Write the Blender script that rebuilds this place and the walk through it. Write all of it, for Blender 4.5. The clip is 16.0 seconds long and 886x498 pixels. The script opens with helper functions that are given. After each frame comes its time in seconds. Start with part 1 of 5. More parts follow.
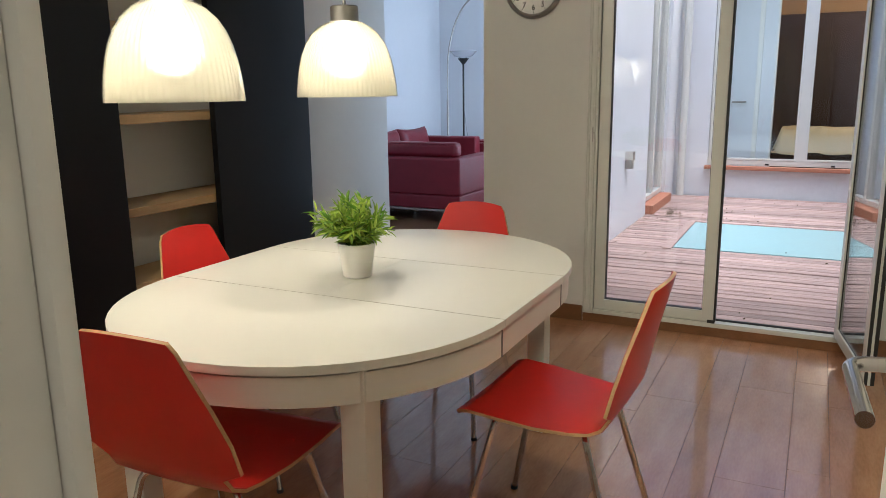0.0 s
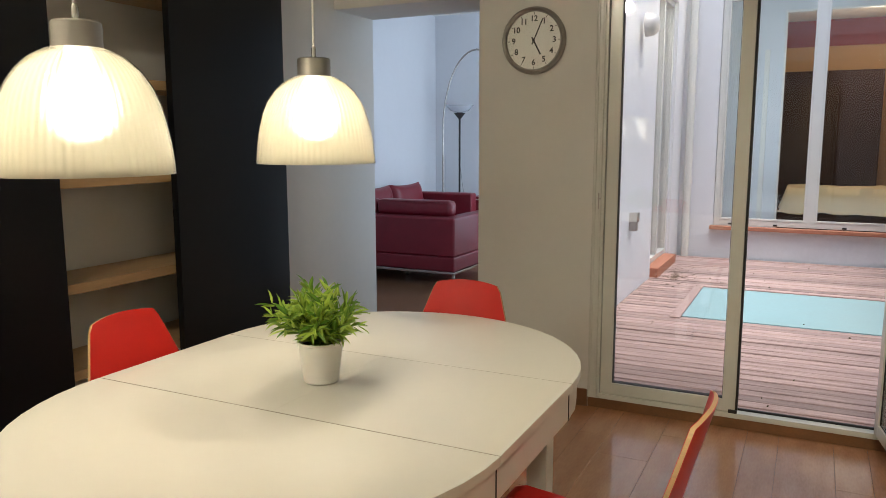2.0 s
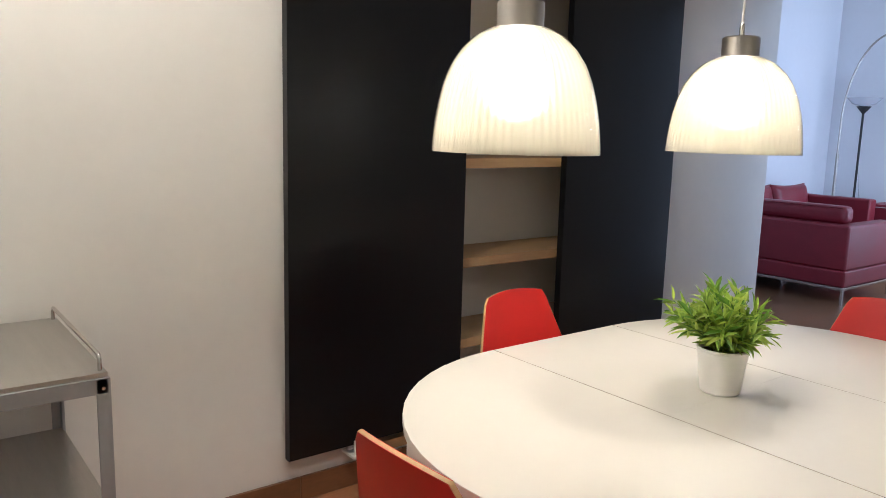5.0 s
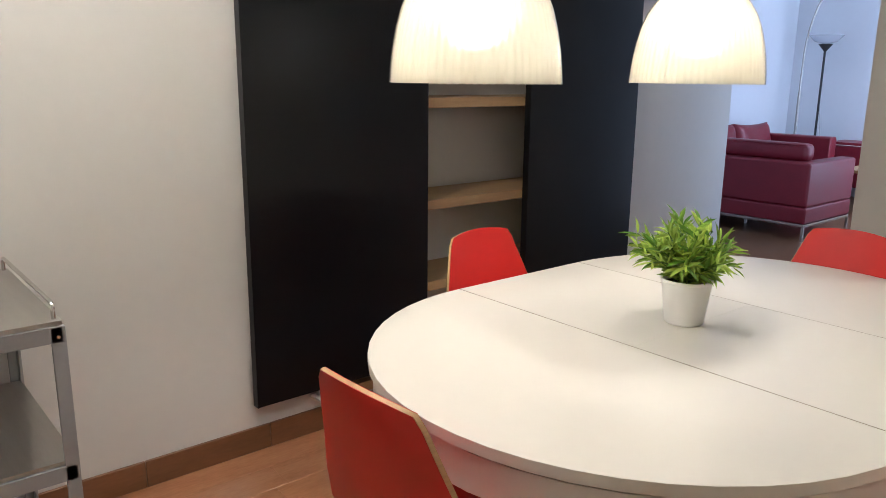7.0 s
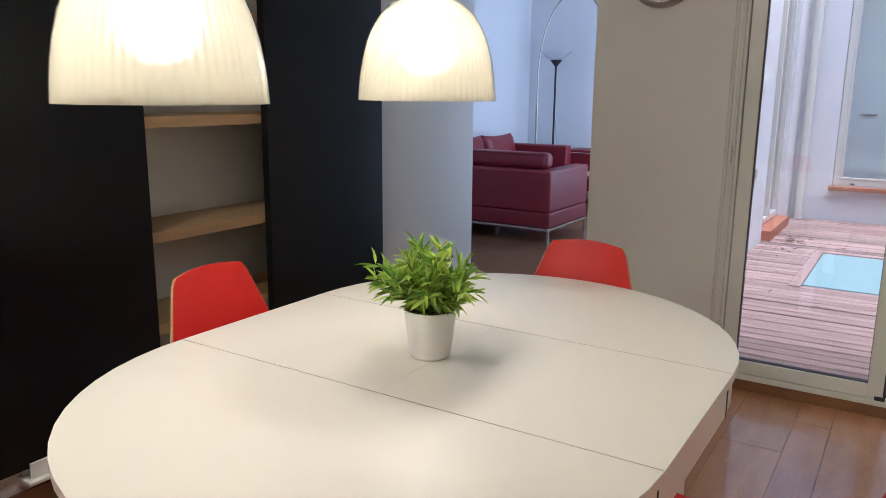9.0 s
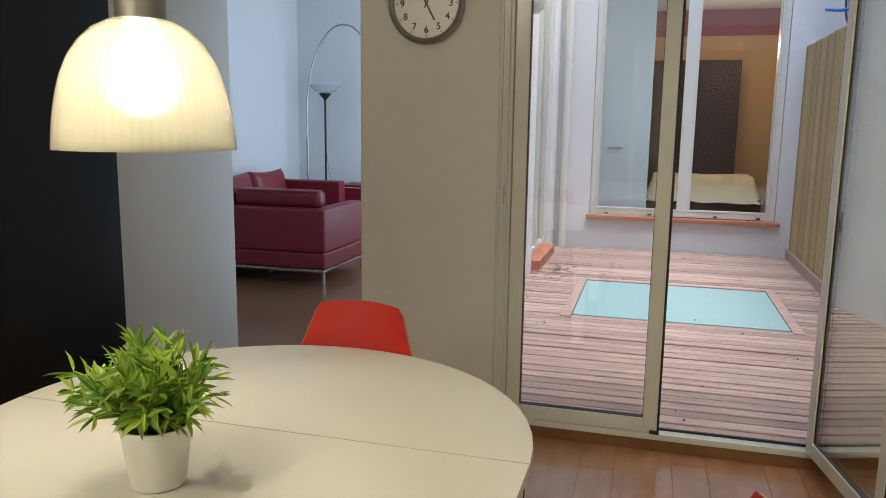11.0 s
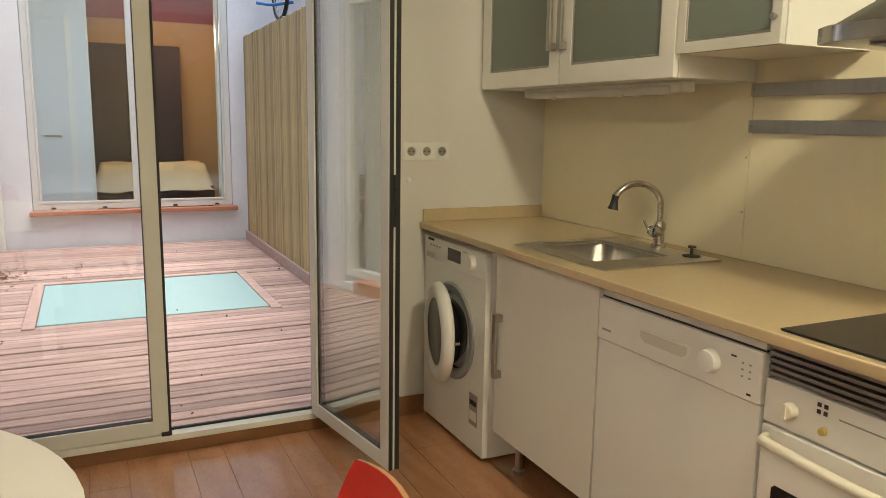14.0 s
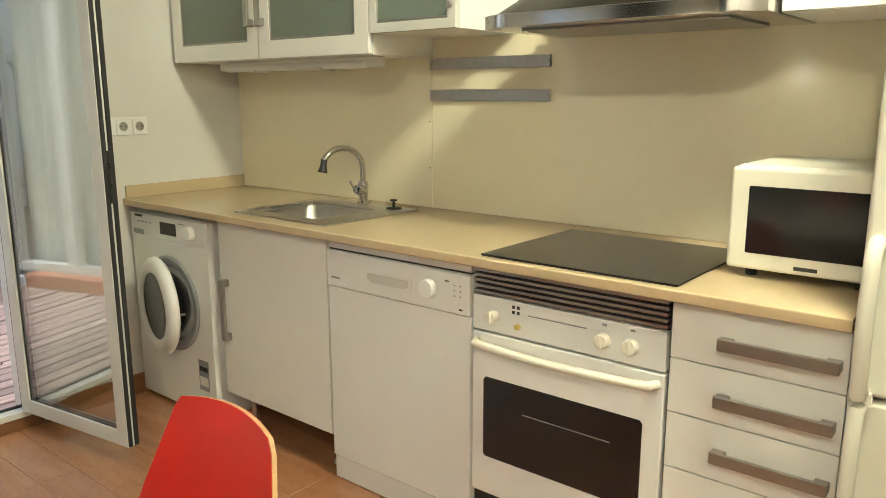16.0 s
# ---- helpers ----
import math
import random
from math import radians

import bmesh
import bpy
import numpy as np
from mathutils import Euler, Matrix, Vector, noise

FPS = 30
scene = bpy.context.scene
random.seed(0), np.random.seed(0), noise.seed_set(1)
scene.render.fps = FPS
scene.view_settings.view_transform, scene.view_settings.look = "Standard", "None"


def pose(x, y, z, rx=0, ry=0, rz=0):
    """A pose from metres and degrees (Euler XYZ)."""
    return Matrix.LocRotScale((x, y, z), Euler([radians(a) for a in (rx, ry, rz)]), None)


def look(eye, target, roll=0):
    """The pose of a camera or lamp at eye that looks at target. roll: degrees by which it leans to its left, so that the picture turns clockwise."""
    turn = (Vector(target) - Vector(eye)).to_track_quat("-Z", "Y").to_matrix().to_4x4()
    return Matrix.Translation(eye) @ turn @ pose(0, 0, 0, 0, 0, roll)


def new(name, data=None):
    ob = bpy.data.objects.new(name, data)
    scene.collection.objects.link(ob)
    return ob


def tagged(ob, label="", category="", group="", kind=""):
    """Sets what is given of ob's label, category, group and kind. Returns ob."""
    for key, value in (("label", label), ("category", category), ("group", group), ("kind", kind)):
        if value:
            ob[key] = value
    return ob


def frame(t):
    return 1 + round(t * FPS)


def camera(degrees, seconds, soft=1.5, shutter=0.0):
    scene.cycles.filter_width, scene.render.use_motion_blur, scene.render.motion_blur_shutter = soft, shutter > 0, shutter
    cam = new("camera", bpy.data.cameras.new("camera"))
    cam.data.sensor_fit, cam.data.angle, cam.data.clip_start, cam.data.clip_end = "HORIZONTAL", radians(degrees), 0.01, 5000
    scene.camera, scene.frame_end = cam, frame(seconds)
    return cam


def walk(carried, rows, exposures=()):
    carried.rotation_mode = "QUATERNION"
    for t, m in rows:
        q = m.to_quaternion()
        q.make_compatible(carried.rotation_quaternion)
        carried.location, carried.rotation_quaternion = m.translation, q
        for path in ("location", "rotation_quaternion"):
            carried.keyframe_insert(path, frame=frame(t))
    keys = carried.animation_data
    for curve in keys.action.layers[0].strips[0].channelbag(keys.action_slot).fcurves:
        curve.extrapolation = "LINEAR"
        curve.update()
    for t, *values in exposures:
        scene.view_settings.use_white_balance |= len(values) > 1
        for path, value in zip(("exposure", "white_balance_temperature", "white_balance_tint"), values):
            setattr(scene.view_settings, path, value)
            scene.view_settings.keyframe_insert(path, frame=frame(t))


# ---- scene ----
cam = camera(61.0, 16.0, soft=0.6)
PATH = [
    (0, (0.168, 0.023, 1.347), (-0.702, 1.775, 0.926), -0.7),
    (0.5, (0.082, 0.112, 1.362), (-0.708, 1.907, 0.973), -0.6),
    (1, (0.032, 0.195, 1.362), (-0.718, 2.014, 1.003), -0.3),
    (1.5, (0.024, 0.334, 1.382), (-0.753, 2.148, 1.056), -0.3),
    (2, (0.008, 0.432, 1.391), (-0.864, 2.208, 1.1), -0.1),
    (2.5, (-0.029, 0.461, 1.392), (-1.054, 2.159, 1.135), -0.0),
    (3, (-0.104, 0.463, 1.404), (-1.308, 2.044, 1.18), 0.1),
    (3.5, (-0.136, 0.432, 1.401), (-1.514, 1.867, 1.195), 0.3),
    (4, (-0.158, 0.423, 1.396), (-1.667, 1.72, 1.191), 0.3),
    (6.5, (-0.167, 0.416, 1.331), (-1.73, 1.585, 0.895), 0.7),
    (7, (-0.175, 0.447, 1.334), (-1.667, 1.7, 0.883), 0.6),
    (7.5, (-0.2, 0.499, 1.335), (-1.6, 1.854, 0.885), 0.4),
    (8, (-0.216, 0.551, 1.34), (-1.506, 2.015, 0.901), 0.4),
    (8.5, (-0.222, 0.612, 1.339), (-1.386, 2.181, 0.914), 0.4),
    (10.8, (-0.341, 0.925, 1.385), (-0.935, 2.804, 1.043), 0.9),
    (11, (-0.34, 0.979, 1.377), (-0.866, 2.881, 1.049), 0.8),
    (11.5, (-0.403, 1.044, 1.379), (-0.72, 2.996, 1.077), 1.1),
    (12, (-0.456, 1.063, 1.384), (-0.541, 3.042, 1.104), 1.1),
    (12.5, (-0.481, 1.072, 1.381), (-0.319, 3.047, 1.11), 1.0),
    (13, (-0.482, 1.097, 1.369), (-0.073, 3.035, 1.091), 1.0),
    (13.5, (-0.503, 1.11, 1.354), (0.14, 2.98, 1.055), 1.1),
    (14, (-0.503, 1.113, 1.341), (0.342, 2.895, 1.007), 0.9),
    (14.5, (-0.553, 1.051, 1.327), (0.459, 2.736, 0.955), 0.6),
    (15, (-0.645, 0.971, 1.332), (0.527, 2.541, 0.931), 0.2),
    (15.5, (-0.726, 0.959, 1.341), (0.62, 2.38, 0.926), -0.1),
    (16, (-0.811, 1.012, 1.343), (0.704, 2.254, 0.941), -0.1),
]
walk(cam, [(t, look(eye, target, roll)) for t, eye, target, roll in PATH],
     [(0, 0.77, 5650, 10), (2.5, 0.59, 6200, 11), (3.4, 0.82, 6300, 13), (4.2, 0.88, 5700, 18), (6.5, 0.93, 5350, 18), (8.6, 0.77, 5350, 18), (10.8, 0.56, 5900, 8), (13, 0.74, 6700, 10), (14.5, 1.04, 6600, 8), (16, 1.52, 5900, 2)])

# ---- world and light ----
world = bpy.data.worlds.new("sky")
scene.world = world
world.use_nodes = True
wn = world.node_tree
sky = wn.nodes.new("ShaderNodeTexSky")
sky.sky_type = "NISHITA"
sky.sun_disc = False
sky.sun_elevation, sky.sun_rotation = radians(76), radians(120)
sky.dust_density, sky.air_density = 3.0, 1.0
wn.links.new(sky.outputs[0], wn.nodes["Background"].inputs[0])
wn.nodes["Background"].inputs[1].default_value = 0.15


def lamp(name, kind, m, energy, colour, **settings):
    data = bpy.data.lights.new(name, kind)
    data.energy, data.color = energy, colour
    if "size" in settings:
        data.size = settings["size"]
    if "size_y" in settings:
        data.shape, data.size_y = "RECTANGLE", settings["size_y"]
    if "radius" in settings:
        data.shadow_soft_size = settings["radius"]
    if "angle" in settings:
        data.angle = radians(settings["angle"])
    if "spot" in settings:
        data.spot_size, data.spot_blend = radians(settings["spot"]), 0.6
    ob = new(name, data)
    ob.matrix_world = m
    return ob


SUN_DIR = Vector((-0.20, 0.12, -1.0))
lamp("sun", "SUN", look((0, 6, 12), Vector((0, 6, 12)) + SUN_DIR), 3.0, (1.0, 0.97, 0.94), angle=60)
WARM = (1.0, 0.86, 0.64)
PENDANT = 4.5
LAMP_A, LAMP_B = (-1.341, 1.508), (-1.334, 2.304)
lamp("bulb_light", "POINT", pose(*LAMP_A, 1.455), PENDANT, WARM, radius=0.011)
lamp("bulb_light", "POINT", pose(*LAMP_B, 1.455), PENDANT, WARM, radius=0.011)
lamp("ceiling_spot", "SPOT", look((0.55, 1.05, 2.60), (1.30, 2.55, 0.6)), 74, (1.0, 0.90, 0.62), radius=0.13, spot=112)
# Added fill, no lamp known here: brightens left wall and dining area.
lamp("dining_fill", "POINT", pose(-1.62, 0.80, 2.58), 28, (1.0, 0.88, 0.64), radius=0.05)
# Unseen fill added behind the doorway to brighten the door frame.
lamp("hall_fill", "POINT", pose(0.25, -1.1, 2.5), 8, (1.0, 0.89, 0.66), radius=0.10)
lamp("window_light", "AREA", look((-1.66, 8.6, 1.5), (-4.5, 8.6, 1.5)), 29, (0.74, 0.87, 1.0), size=1.0, size_y=2.4)
lamp("window_light", "AREA", look((-1.70, 5.55, 1.5), (-4.5, 5.55, 1.5)), 9, (0.74, 0.87, 1.0), size=1.3, size_y=2.4)
lamp("bedroom_window_light", "AREA", look((-0.05, 9.86, 1.7), (-0.05, 12.0, 1.5)), 11, (0.80, 0.95, 0.97), size=1.8, size_y=2.3)
lamp("bedroom_light", "POINT", pose(0.7, 12.3, 2.5), 17, (1.0, 0.76, 0.50), radius=0.12)

# ---- materials ----


def material(name, colour, rough=0.5, metal=0.0, vary=0.06, scale=6.0, bump=0.0, bump_scale=60.0, spec=0.5, colour2=None, stretch=(1, 1, 1), each=0.0, coat=0.0):
    """A surface with two scales of variation, fine relief and, for pieces, a tone of each one's own."""
    mat = bpy.data.materials.new(name)
    mat.use_nodes = True
    nt = mat.node_tree
    n, link = nt.nodes, nt.links
    bsdf = n["Principled BSDF"]
    bsdf.inputs["Roughness"].default_value = rough
    bsdf.inputs["Metallic"].default_value = metal
    bsdf.inputs["Specular IOR Level"].default_value = spec
    bsdf.inputs["Coat Weight"].default_value = coat
    co = n.new("ShaderNodeTexCoord")
    mp = n.new("ShaderNodeMapping")
    mp.inputs["Scale"].default_value = stretch
    link.new(co.outputs["Object"], mp.inputs[0])
    big = n.new("ShaderNodeTexNoise")
    big.inputs["Scale"].default_value, big.inputs["Detail"].default_value = scale, 5
    fine = n.new("ShaderNodeTexNoise")
    fine.inputs["Scale"].default_value, fine.inputs["Detail"].default_value = scale * 9, 3
    for tex in (big, fine):
        link.new(mp.outputs[0], tex.inputs["Vector"])
    mix = n.new("ShaderNodeMath")
    mix.operation = "MULTIPLY_ADD"
    mix.inputs[1].default_value = 0.35
    link.new(fine.outputs[0], mix.inputs[0])
    half = n.new("ShaderNodeMath")
    half.operation = "MULTIPLY"
    half.inputs[1].default_value = 0.65
    link.new(big.outputs[0], half.inputs[0])
    link.new(half.outputs[0], mix.inputs[2])
    ramp = n.new("ShaderNodeValToRGB")
    ramp.color_ramp.elements[0].position, ramp.color_ramp.elements[1].position = 0.3, 0.7
    c1 = [max(0.0, c * (1 - vary)) for c in colour]
    c2 = [min(1.0, c * (1 + vary)) for c in (colour2 or colour)]
    ramp.color_ramp.elements[0].color = (*c1, 1)
    ramp.color_ramp.elements[1].color = (*c2, 1)
    link.new(mix.outputs[0], ramp.inputs[0])
    out = ramp.outputs[0]
    if each:
        info = n.new("ShaderNodeObjectInfo")
        hsv = n.new("ShaderNodeHueSaturation")
        rng = n.new("ShaderNodeMapRange")
        rng.inputs[3].default_value, rng.inputs[4].default_value = 1 - each, 1 + each
        link.new(info.outputs["Random"], rng.inputs[0])
        link.new(rng.outputs[0], hsv.inputs["Value"])
        link.new(out, hsv.inputs["Color"])
        out = hsv.outputs[0]
    link.new(out, bsdf.inputs["Base Color"])
    rr = n.new("ShaderNodeMapRange")
    rr.inputs[3].default_value, rr.inputs[4].default_value = max(0.02, rough * 0.85), min(1, rough * 1.15)
    link.new(big.outputs[0], rr.inputs[0])
    link.new(rr.outputs[0], bsdf.inputs["Roughness"])
    if bump:
        bn = n.new("ShaderNodeTexNoise")
        bn.inputs["Scale"].default_value, bn.inputs["Detail"].default_value = bump_scale, 4
        link.new(mp.outputs[0], bn.inputs["Vector"])
        bp = n.new("ShaderNodeBump")
        bp.inputs["Strength"].default_value, bp.inputs["Distance"].default_value = bump, 0.004
        link.new(bn.outputs[0], bp.inputs["Height"])
        link.new(bp.outputs[0], bsdf.inputs["Normal"])
    return mat


def glass(name, tint=(1, 1, 1), ior=1.5, rough=0.0, frost=0.0):
    """A thin pane: clear light straight through, gloss by Fresnel, and for frosted panes a share of scattered light."""
    mat = bpy.data.materials.new(name)
    mat.use_nodes = True
    nt = mat.node_tree
    n, link = nt.nodes, nt.links
    n.remove(n["Principled BSDF"])
    clear = n.new("ShaderNodeBsdfTransparent")
    clear.inputs[0].default_value = (*tint, 1)
    body = clear
    if frost:
        milk = n.new("ShaderNodeBsdfPrincipled")
        milk.inputs["Base Color"].default_value = (*tint, 1)
        milk.inputs["Roughness"].default_value = 0.4
        body = n.new("ShaderNodeMixShader")
        body.inputs[0].default_value = frost
        link.new(clear.outputs[0], body.inputs[1])
        link.new(milk.outputs[0], body.inputs[2])
    gloss = n.new("ShaderNodeBsdfGlossy")
    gloss.inputs["Roughness"].default_value = rough
    face = n.new("ShaderNodeLayerWeight")
    face.inputs[0].default_value = 0.5
    fifth = n.new("ShaderNodeMath")
    fifth.operation = "POWER"
    fifth.inputs[1].default_value = 5.0
    link.new(face.outputs["Facing"], fifth.inputs[0])
    fr = n.new("ShaderNodeMapRange")
    fr.inputs[3].default_value = ((ior - 1) / (ior + 1)) ** 2
    link.new(fifth.outputs[0], fr.inputs[0])
    mix = n.new("ShaderNodeMixShader")
    link.new(fr.outputs[0], mix.inputs[0])
    link.new(body.outputs[0], mix.inputs[1])
    link.new(gloss.outputs[0], mix.inputs[2])
    link.new(mix.outputs[0], n["Material Output"].inputs[0])
    return mat


def glowing(name, colour, strength):
    mat = bpy.data.materials.new(name)
    mat.use_nodes = True
    b = mat.node_tree.nodes["Principled BSDF"]
    b.inputs["Base Color"].default_value = (*colour, 1)
    b.inputs["Emission Color"].default_value = (*colour, 1)
    b.inputs["Emission Strength"].default_value = strength
    return mat


M_WALL = material("wall_paint", (0.68, 0.665, 0.63), 0.55, vary=0.025, scale=2.5, bump=0.12, bump_scale=45)
M_CEIL = material("ceiling_paint", (0.78, 0.77, 0.74), 0.8, vary=0.02, scale=3, bump=0.1)
M_LIV = material("living_wall_paint", (0.72, 0.74, 0.77), 0.7, vary=0.02, scale=2, bump=0.1)
M_STUCCO = material("patio_stucco", (0.72, 0.73, 0.75), 0.85, vary=0.05, scale=3, bump=0.5, bump_scale=30)
M_FLOOR = material("floor_plank", (0.345, 0.150, 0.065), 0.22, vary=0.12, scale=5, colour2=(0.41, 0.192, 0.091), stretch=(3, 0.6, 3), bump=0.05, bump_scale=40, each=0.06, spec=0.8, coat=0.5)
M_FLOOR2 = material("living_floor_wood", (0.20, 0.105, 0.055), 0.3, vary=0.2, scale=4, stretch=(3, 0.6, 3), bump=0.05)
M_GROUT = material("floor_grout", (0.17, 0.080, 0.038), 0.7, vary=0.1)
M_SKIRT = material("skirting_tile", (0.20, 0.09, 0.037), 0.35, vary=0.2, scale=7, stretch=(1, 0.4, 2), each=0.1)
M_WHITE = material("white_lacquer", (0.80, 0.79, 0.75), 0.35, vary=0.015, scale=3)
M_TABLE = material("table_lacquer", (0.66, 0.63, 0.56), 0.36, vary=0.015, scale=4)
M_SEAM = material("table_seam", (0.40, 0.36, 0.29), 0.6)
M_ALU = material("white_aluminium", (0.66, 0.66, 0.61), 0.22, vary=0.02, scale=4)
M_RUBBER = material("black_rubber", (0.02, 0.02, 0.02), 0.6, vary=0.1)
M_BOARD = material("blackboard_paint", (0.0040, 0.0040, 0.0050), 0.31, spec=0.32, vary=0.08, scale=1.2)
M_OAK = material("oak_shelf", (0.42, 0.27, 0.13), 0.45, vary=0.14, scale=5, stretch=(6, 0.6, 6), bump=0.1)
M_PLY = material("plywood_edge", (0.50, 0.32, 0.15), 0.5, vary=0.15, scale=30, stretch=(1, 1, 8))
M_RED = material("red_laminate", (0.50, 0.016, 0.010), 0.33, vary=0.04, scale=3, spec=0.45)
M_LEATHER = material("dark_red_leather", (0.20, 0.014, 0.026), 0.42, vary=0.12, scale=8, bump=0.25, bump_scale=120)
M_CHROME = material("chrome", (0.62, 0.60, 0.57), 0.16, 1.0, vary=0.05)
M_STEEL = material("brushed_steel", (0.50, 0.48, 0.45), 0.34, 1.0, vary=0.08, scale=4, stretch=(1, 14, 1))
M_NICKEL = material("satin_nickel", (0.40, 0.38, 0.35), 0.38, 0.9, vary=0.06)
M_GREYP = material("grey_metal_paint", (0.34, 0.35, 0.36), 0.42, 0.3, vary=0.06)
M_APPL = material("appliance_white", (0.80, 0.80, 0.78), 0.3, vary=0.012)
M_CREAM = material("cream_plastic", (0.76, 0.73, 0.62), 0.32, vary=0.02)
M_COUNTER = material("beige_worktop", (0.56, 0.44, 0.27), 0.12, vary=0.04, scale=40, bump=0.02)
M_SPLASH = material("backsplash_laminate", (0.77, 0.70, 0.52), 0.08, vary=0.02, scale=3)
M_BLACKG = material("black_glass", (0.012, 0.012, 0.013), 0.12, vary=0.1)
# Near-black; also paints the shade in the dishwasher and drawer gaps.
M_DARK = material("dark_void", (0.02, 0.018, 0.016), 0.6, vary=0.1)
M_POT = material("white_plastic_pot", (0.80, 0.79, 0.75), 0.4, vary=0.02)
M_LEAF = material("leaf_green", (0.20, 0.39, 0.025), 0.45, vary=0.35, scale=25, colour2=(0.38, 0.52, 0.06))
M_STEM = material("stem_green", (0.10, 0.20, 0.02), 0.5, vary=0.2)
M_DECK = material("deck_board", (0.29, 0.185, 0.158), 0.62, vary=0.2, scale=5, colour2=(0.43, 0.31, 0.275), stretch=(0.7, 8, 4), bump=0.3, bump_scale=40, each=0.28)
# Shade between the deck boards is put into this near-black colour.
M_JOIST = material("deck_underlay", (0.012, 0.008, 0.007), 0.9)
M_TEAL = material("hatch_frosted_glass", (0.27, 0.43, 0.44), 0.4, vary=0.06, scale=3)
M_BAMBOO = material("fence_slat", (0.36, 0.27, 0.13), 0.65, vary=0.2, scale=6, stretch=(8, 8, 0.5), bump=0.3, each=0.25)
M_BRICK = material("terracotta_ledge", (0.42, 0.17, 0.10), 0.75, vary=0.15, scale=14, bump=0.3)
M_BEDCOVER = material("pale_yellow_bedcover", (0.76, 0.60, 0.34), 0.85, vary=0.1, scale=4, bump=0.5, bump_scale=8)
M_WARDROBE = material("dark_wardrobe_wood", (0.040, 0.022, 0.014), 0.6, spec=0.15, vary=0.2, scale=3, stretch=(6, 6, 0.6))
M_REDWALL = material("red_paint", (0.24, 0.045, 0.038), 0.7, vary=0.03)
M_TAN = material("tan_paint", (0.48, 0.30, 0.14), 0.7, vary=0.04)
M_BLUE = material("blue_bar_tape", (0.02, 0.16, 0.45), 0.5)
M_DIRT = material("dry_leaves", (0.10, 0.07, 0.035), 0.9, vary=0.3, scale=20)
M_CURTAIN = material("curtain_cloth", (0.62, 0.64, 0.58), 0.9, vary=0.05, scale=5, bump=0.2, bump_scale=200)
M_INK = material("black_print", (0.02, 0.02, 0.02), 0.6)
M_GLASS = glass("window_glass")
M_COATED = glass("coated_window_glass", (0.97, 0.98, 0.97), 2.4)
M_FROST = glass("frosted_glass", (0.50, 0.57, 0.49), 1.5, 0.10, 0.36)
M_BOWL = glass("uplight_bowl_glass", (0.90, 0.92, 0.95), 1.4, 0.1, 0.35)
M_CLEAR = glass("clock_glass", (1, 1, 1), 1.45)

# ---- mesh helpers ----


def box(x0, x1, y0, y1, z0, z1, bevel=0.0, segs=2):
    bm = bmesh.new()
    m = Matrix.Translation(((x0 + x1) / 2, (y0 + y1) / 2, (z0 + z1) / 2)) @ Matrix.Diagonal((abs(x1 - x0), abs(y1 - y0), abs(z1 - z0), 1))
    bmesh.ops.create_cube(bm, size=1, matrix=m)
    if bevel:
        bmesh.ops.bevel(bm, geom=bm.edges[:], offset=bevel, segments=segs, affect="EDGES", profile=0.5)
    return bm


def join(*bms):
    out = bmesh.new()
    for b in bms:
        me = bpy.data.meshes.new("tmp")
        b.to_mesh(me)
        out.from_mesh(me)
        b.free()
        bpy.data.meshes.remove(me)
    return out


def moved(bm, m):
    bmesh.ops.transform(bm, matrix=m, verts=bm.verts)
    return bm


def prism(pts, a0, a1, axis="z", bevel=0.0, segs=2):
    """A flat outline pushed along an axis. pts are (x, y), (y, z) or (x, z) as the axis leaves them."""
    bm = bmesh.new()

    def at(p, a):
        return {"z": (p[0], p[1], a), "x": (a, p[0], p[1]), "y": (p[0], a, p[1])}[axis]
    lo = [bm.verts.new(at(p, a0)) for p in pts]
    hi = [bm.verts.new(at(p, a1)) for p in pts]
    k = len(pts)
    bm.faces.new(lo[::-1])
    bm.faces.new(hi)
    for i in range(k):
        bm.faces.new((lo[i], lo[(i + 1) % k], hi[(i + 1) % k], hi[i]))
    bmesh.ops.recalc_face_normals(bm, faces=bm.faces)
    if bevel:
        rims = [e for e in bm.edges if (e.verts[0] in lo) == (e.verts[1] in lo)]
        bmesh.ops.bevel(bm, geom=rims, offset=bevel, segments=segs, affect="EDGES", profile=0.5)
    return bm


def lathe(profile, segs=32, m=None):
    """Spins (radius, height) points round z."""
    bm = bmesh.new()
    rings = []
    for r, z in profile:
        if r < 1e-6:
            rings.append([bm.verts.new((0, 0, z))])
        else:
            rings.append([bm.verts.new((r * math.cos(2 * math.pi * i / segs), r * math.sin(2 * math.pi * i / segs), z)) for i in range(segs)])
    for a, b in zip(rings, rings[1:]):
        for i in range(segs):
            j = (i + 1) % segs
            if len(a) == 1 and len(b) > 1:
                bm.faces.new((a[0], b[i], b[j]))
            elif len(b) == 1 and len(a) > 1:
                bm.faces.new((a[i], a[j], b[0]))
            elif len(a) > 1:
                bm.faces.new((a[i], a[j], b[j], b[i]))
    bmesh.ops.recalc_face_normals(bm, faces=bm.faces)
    return moved(bm, m) if m else bm


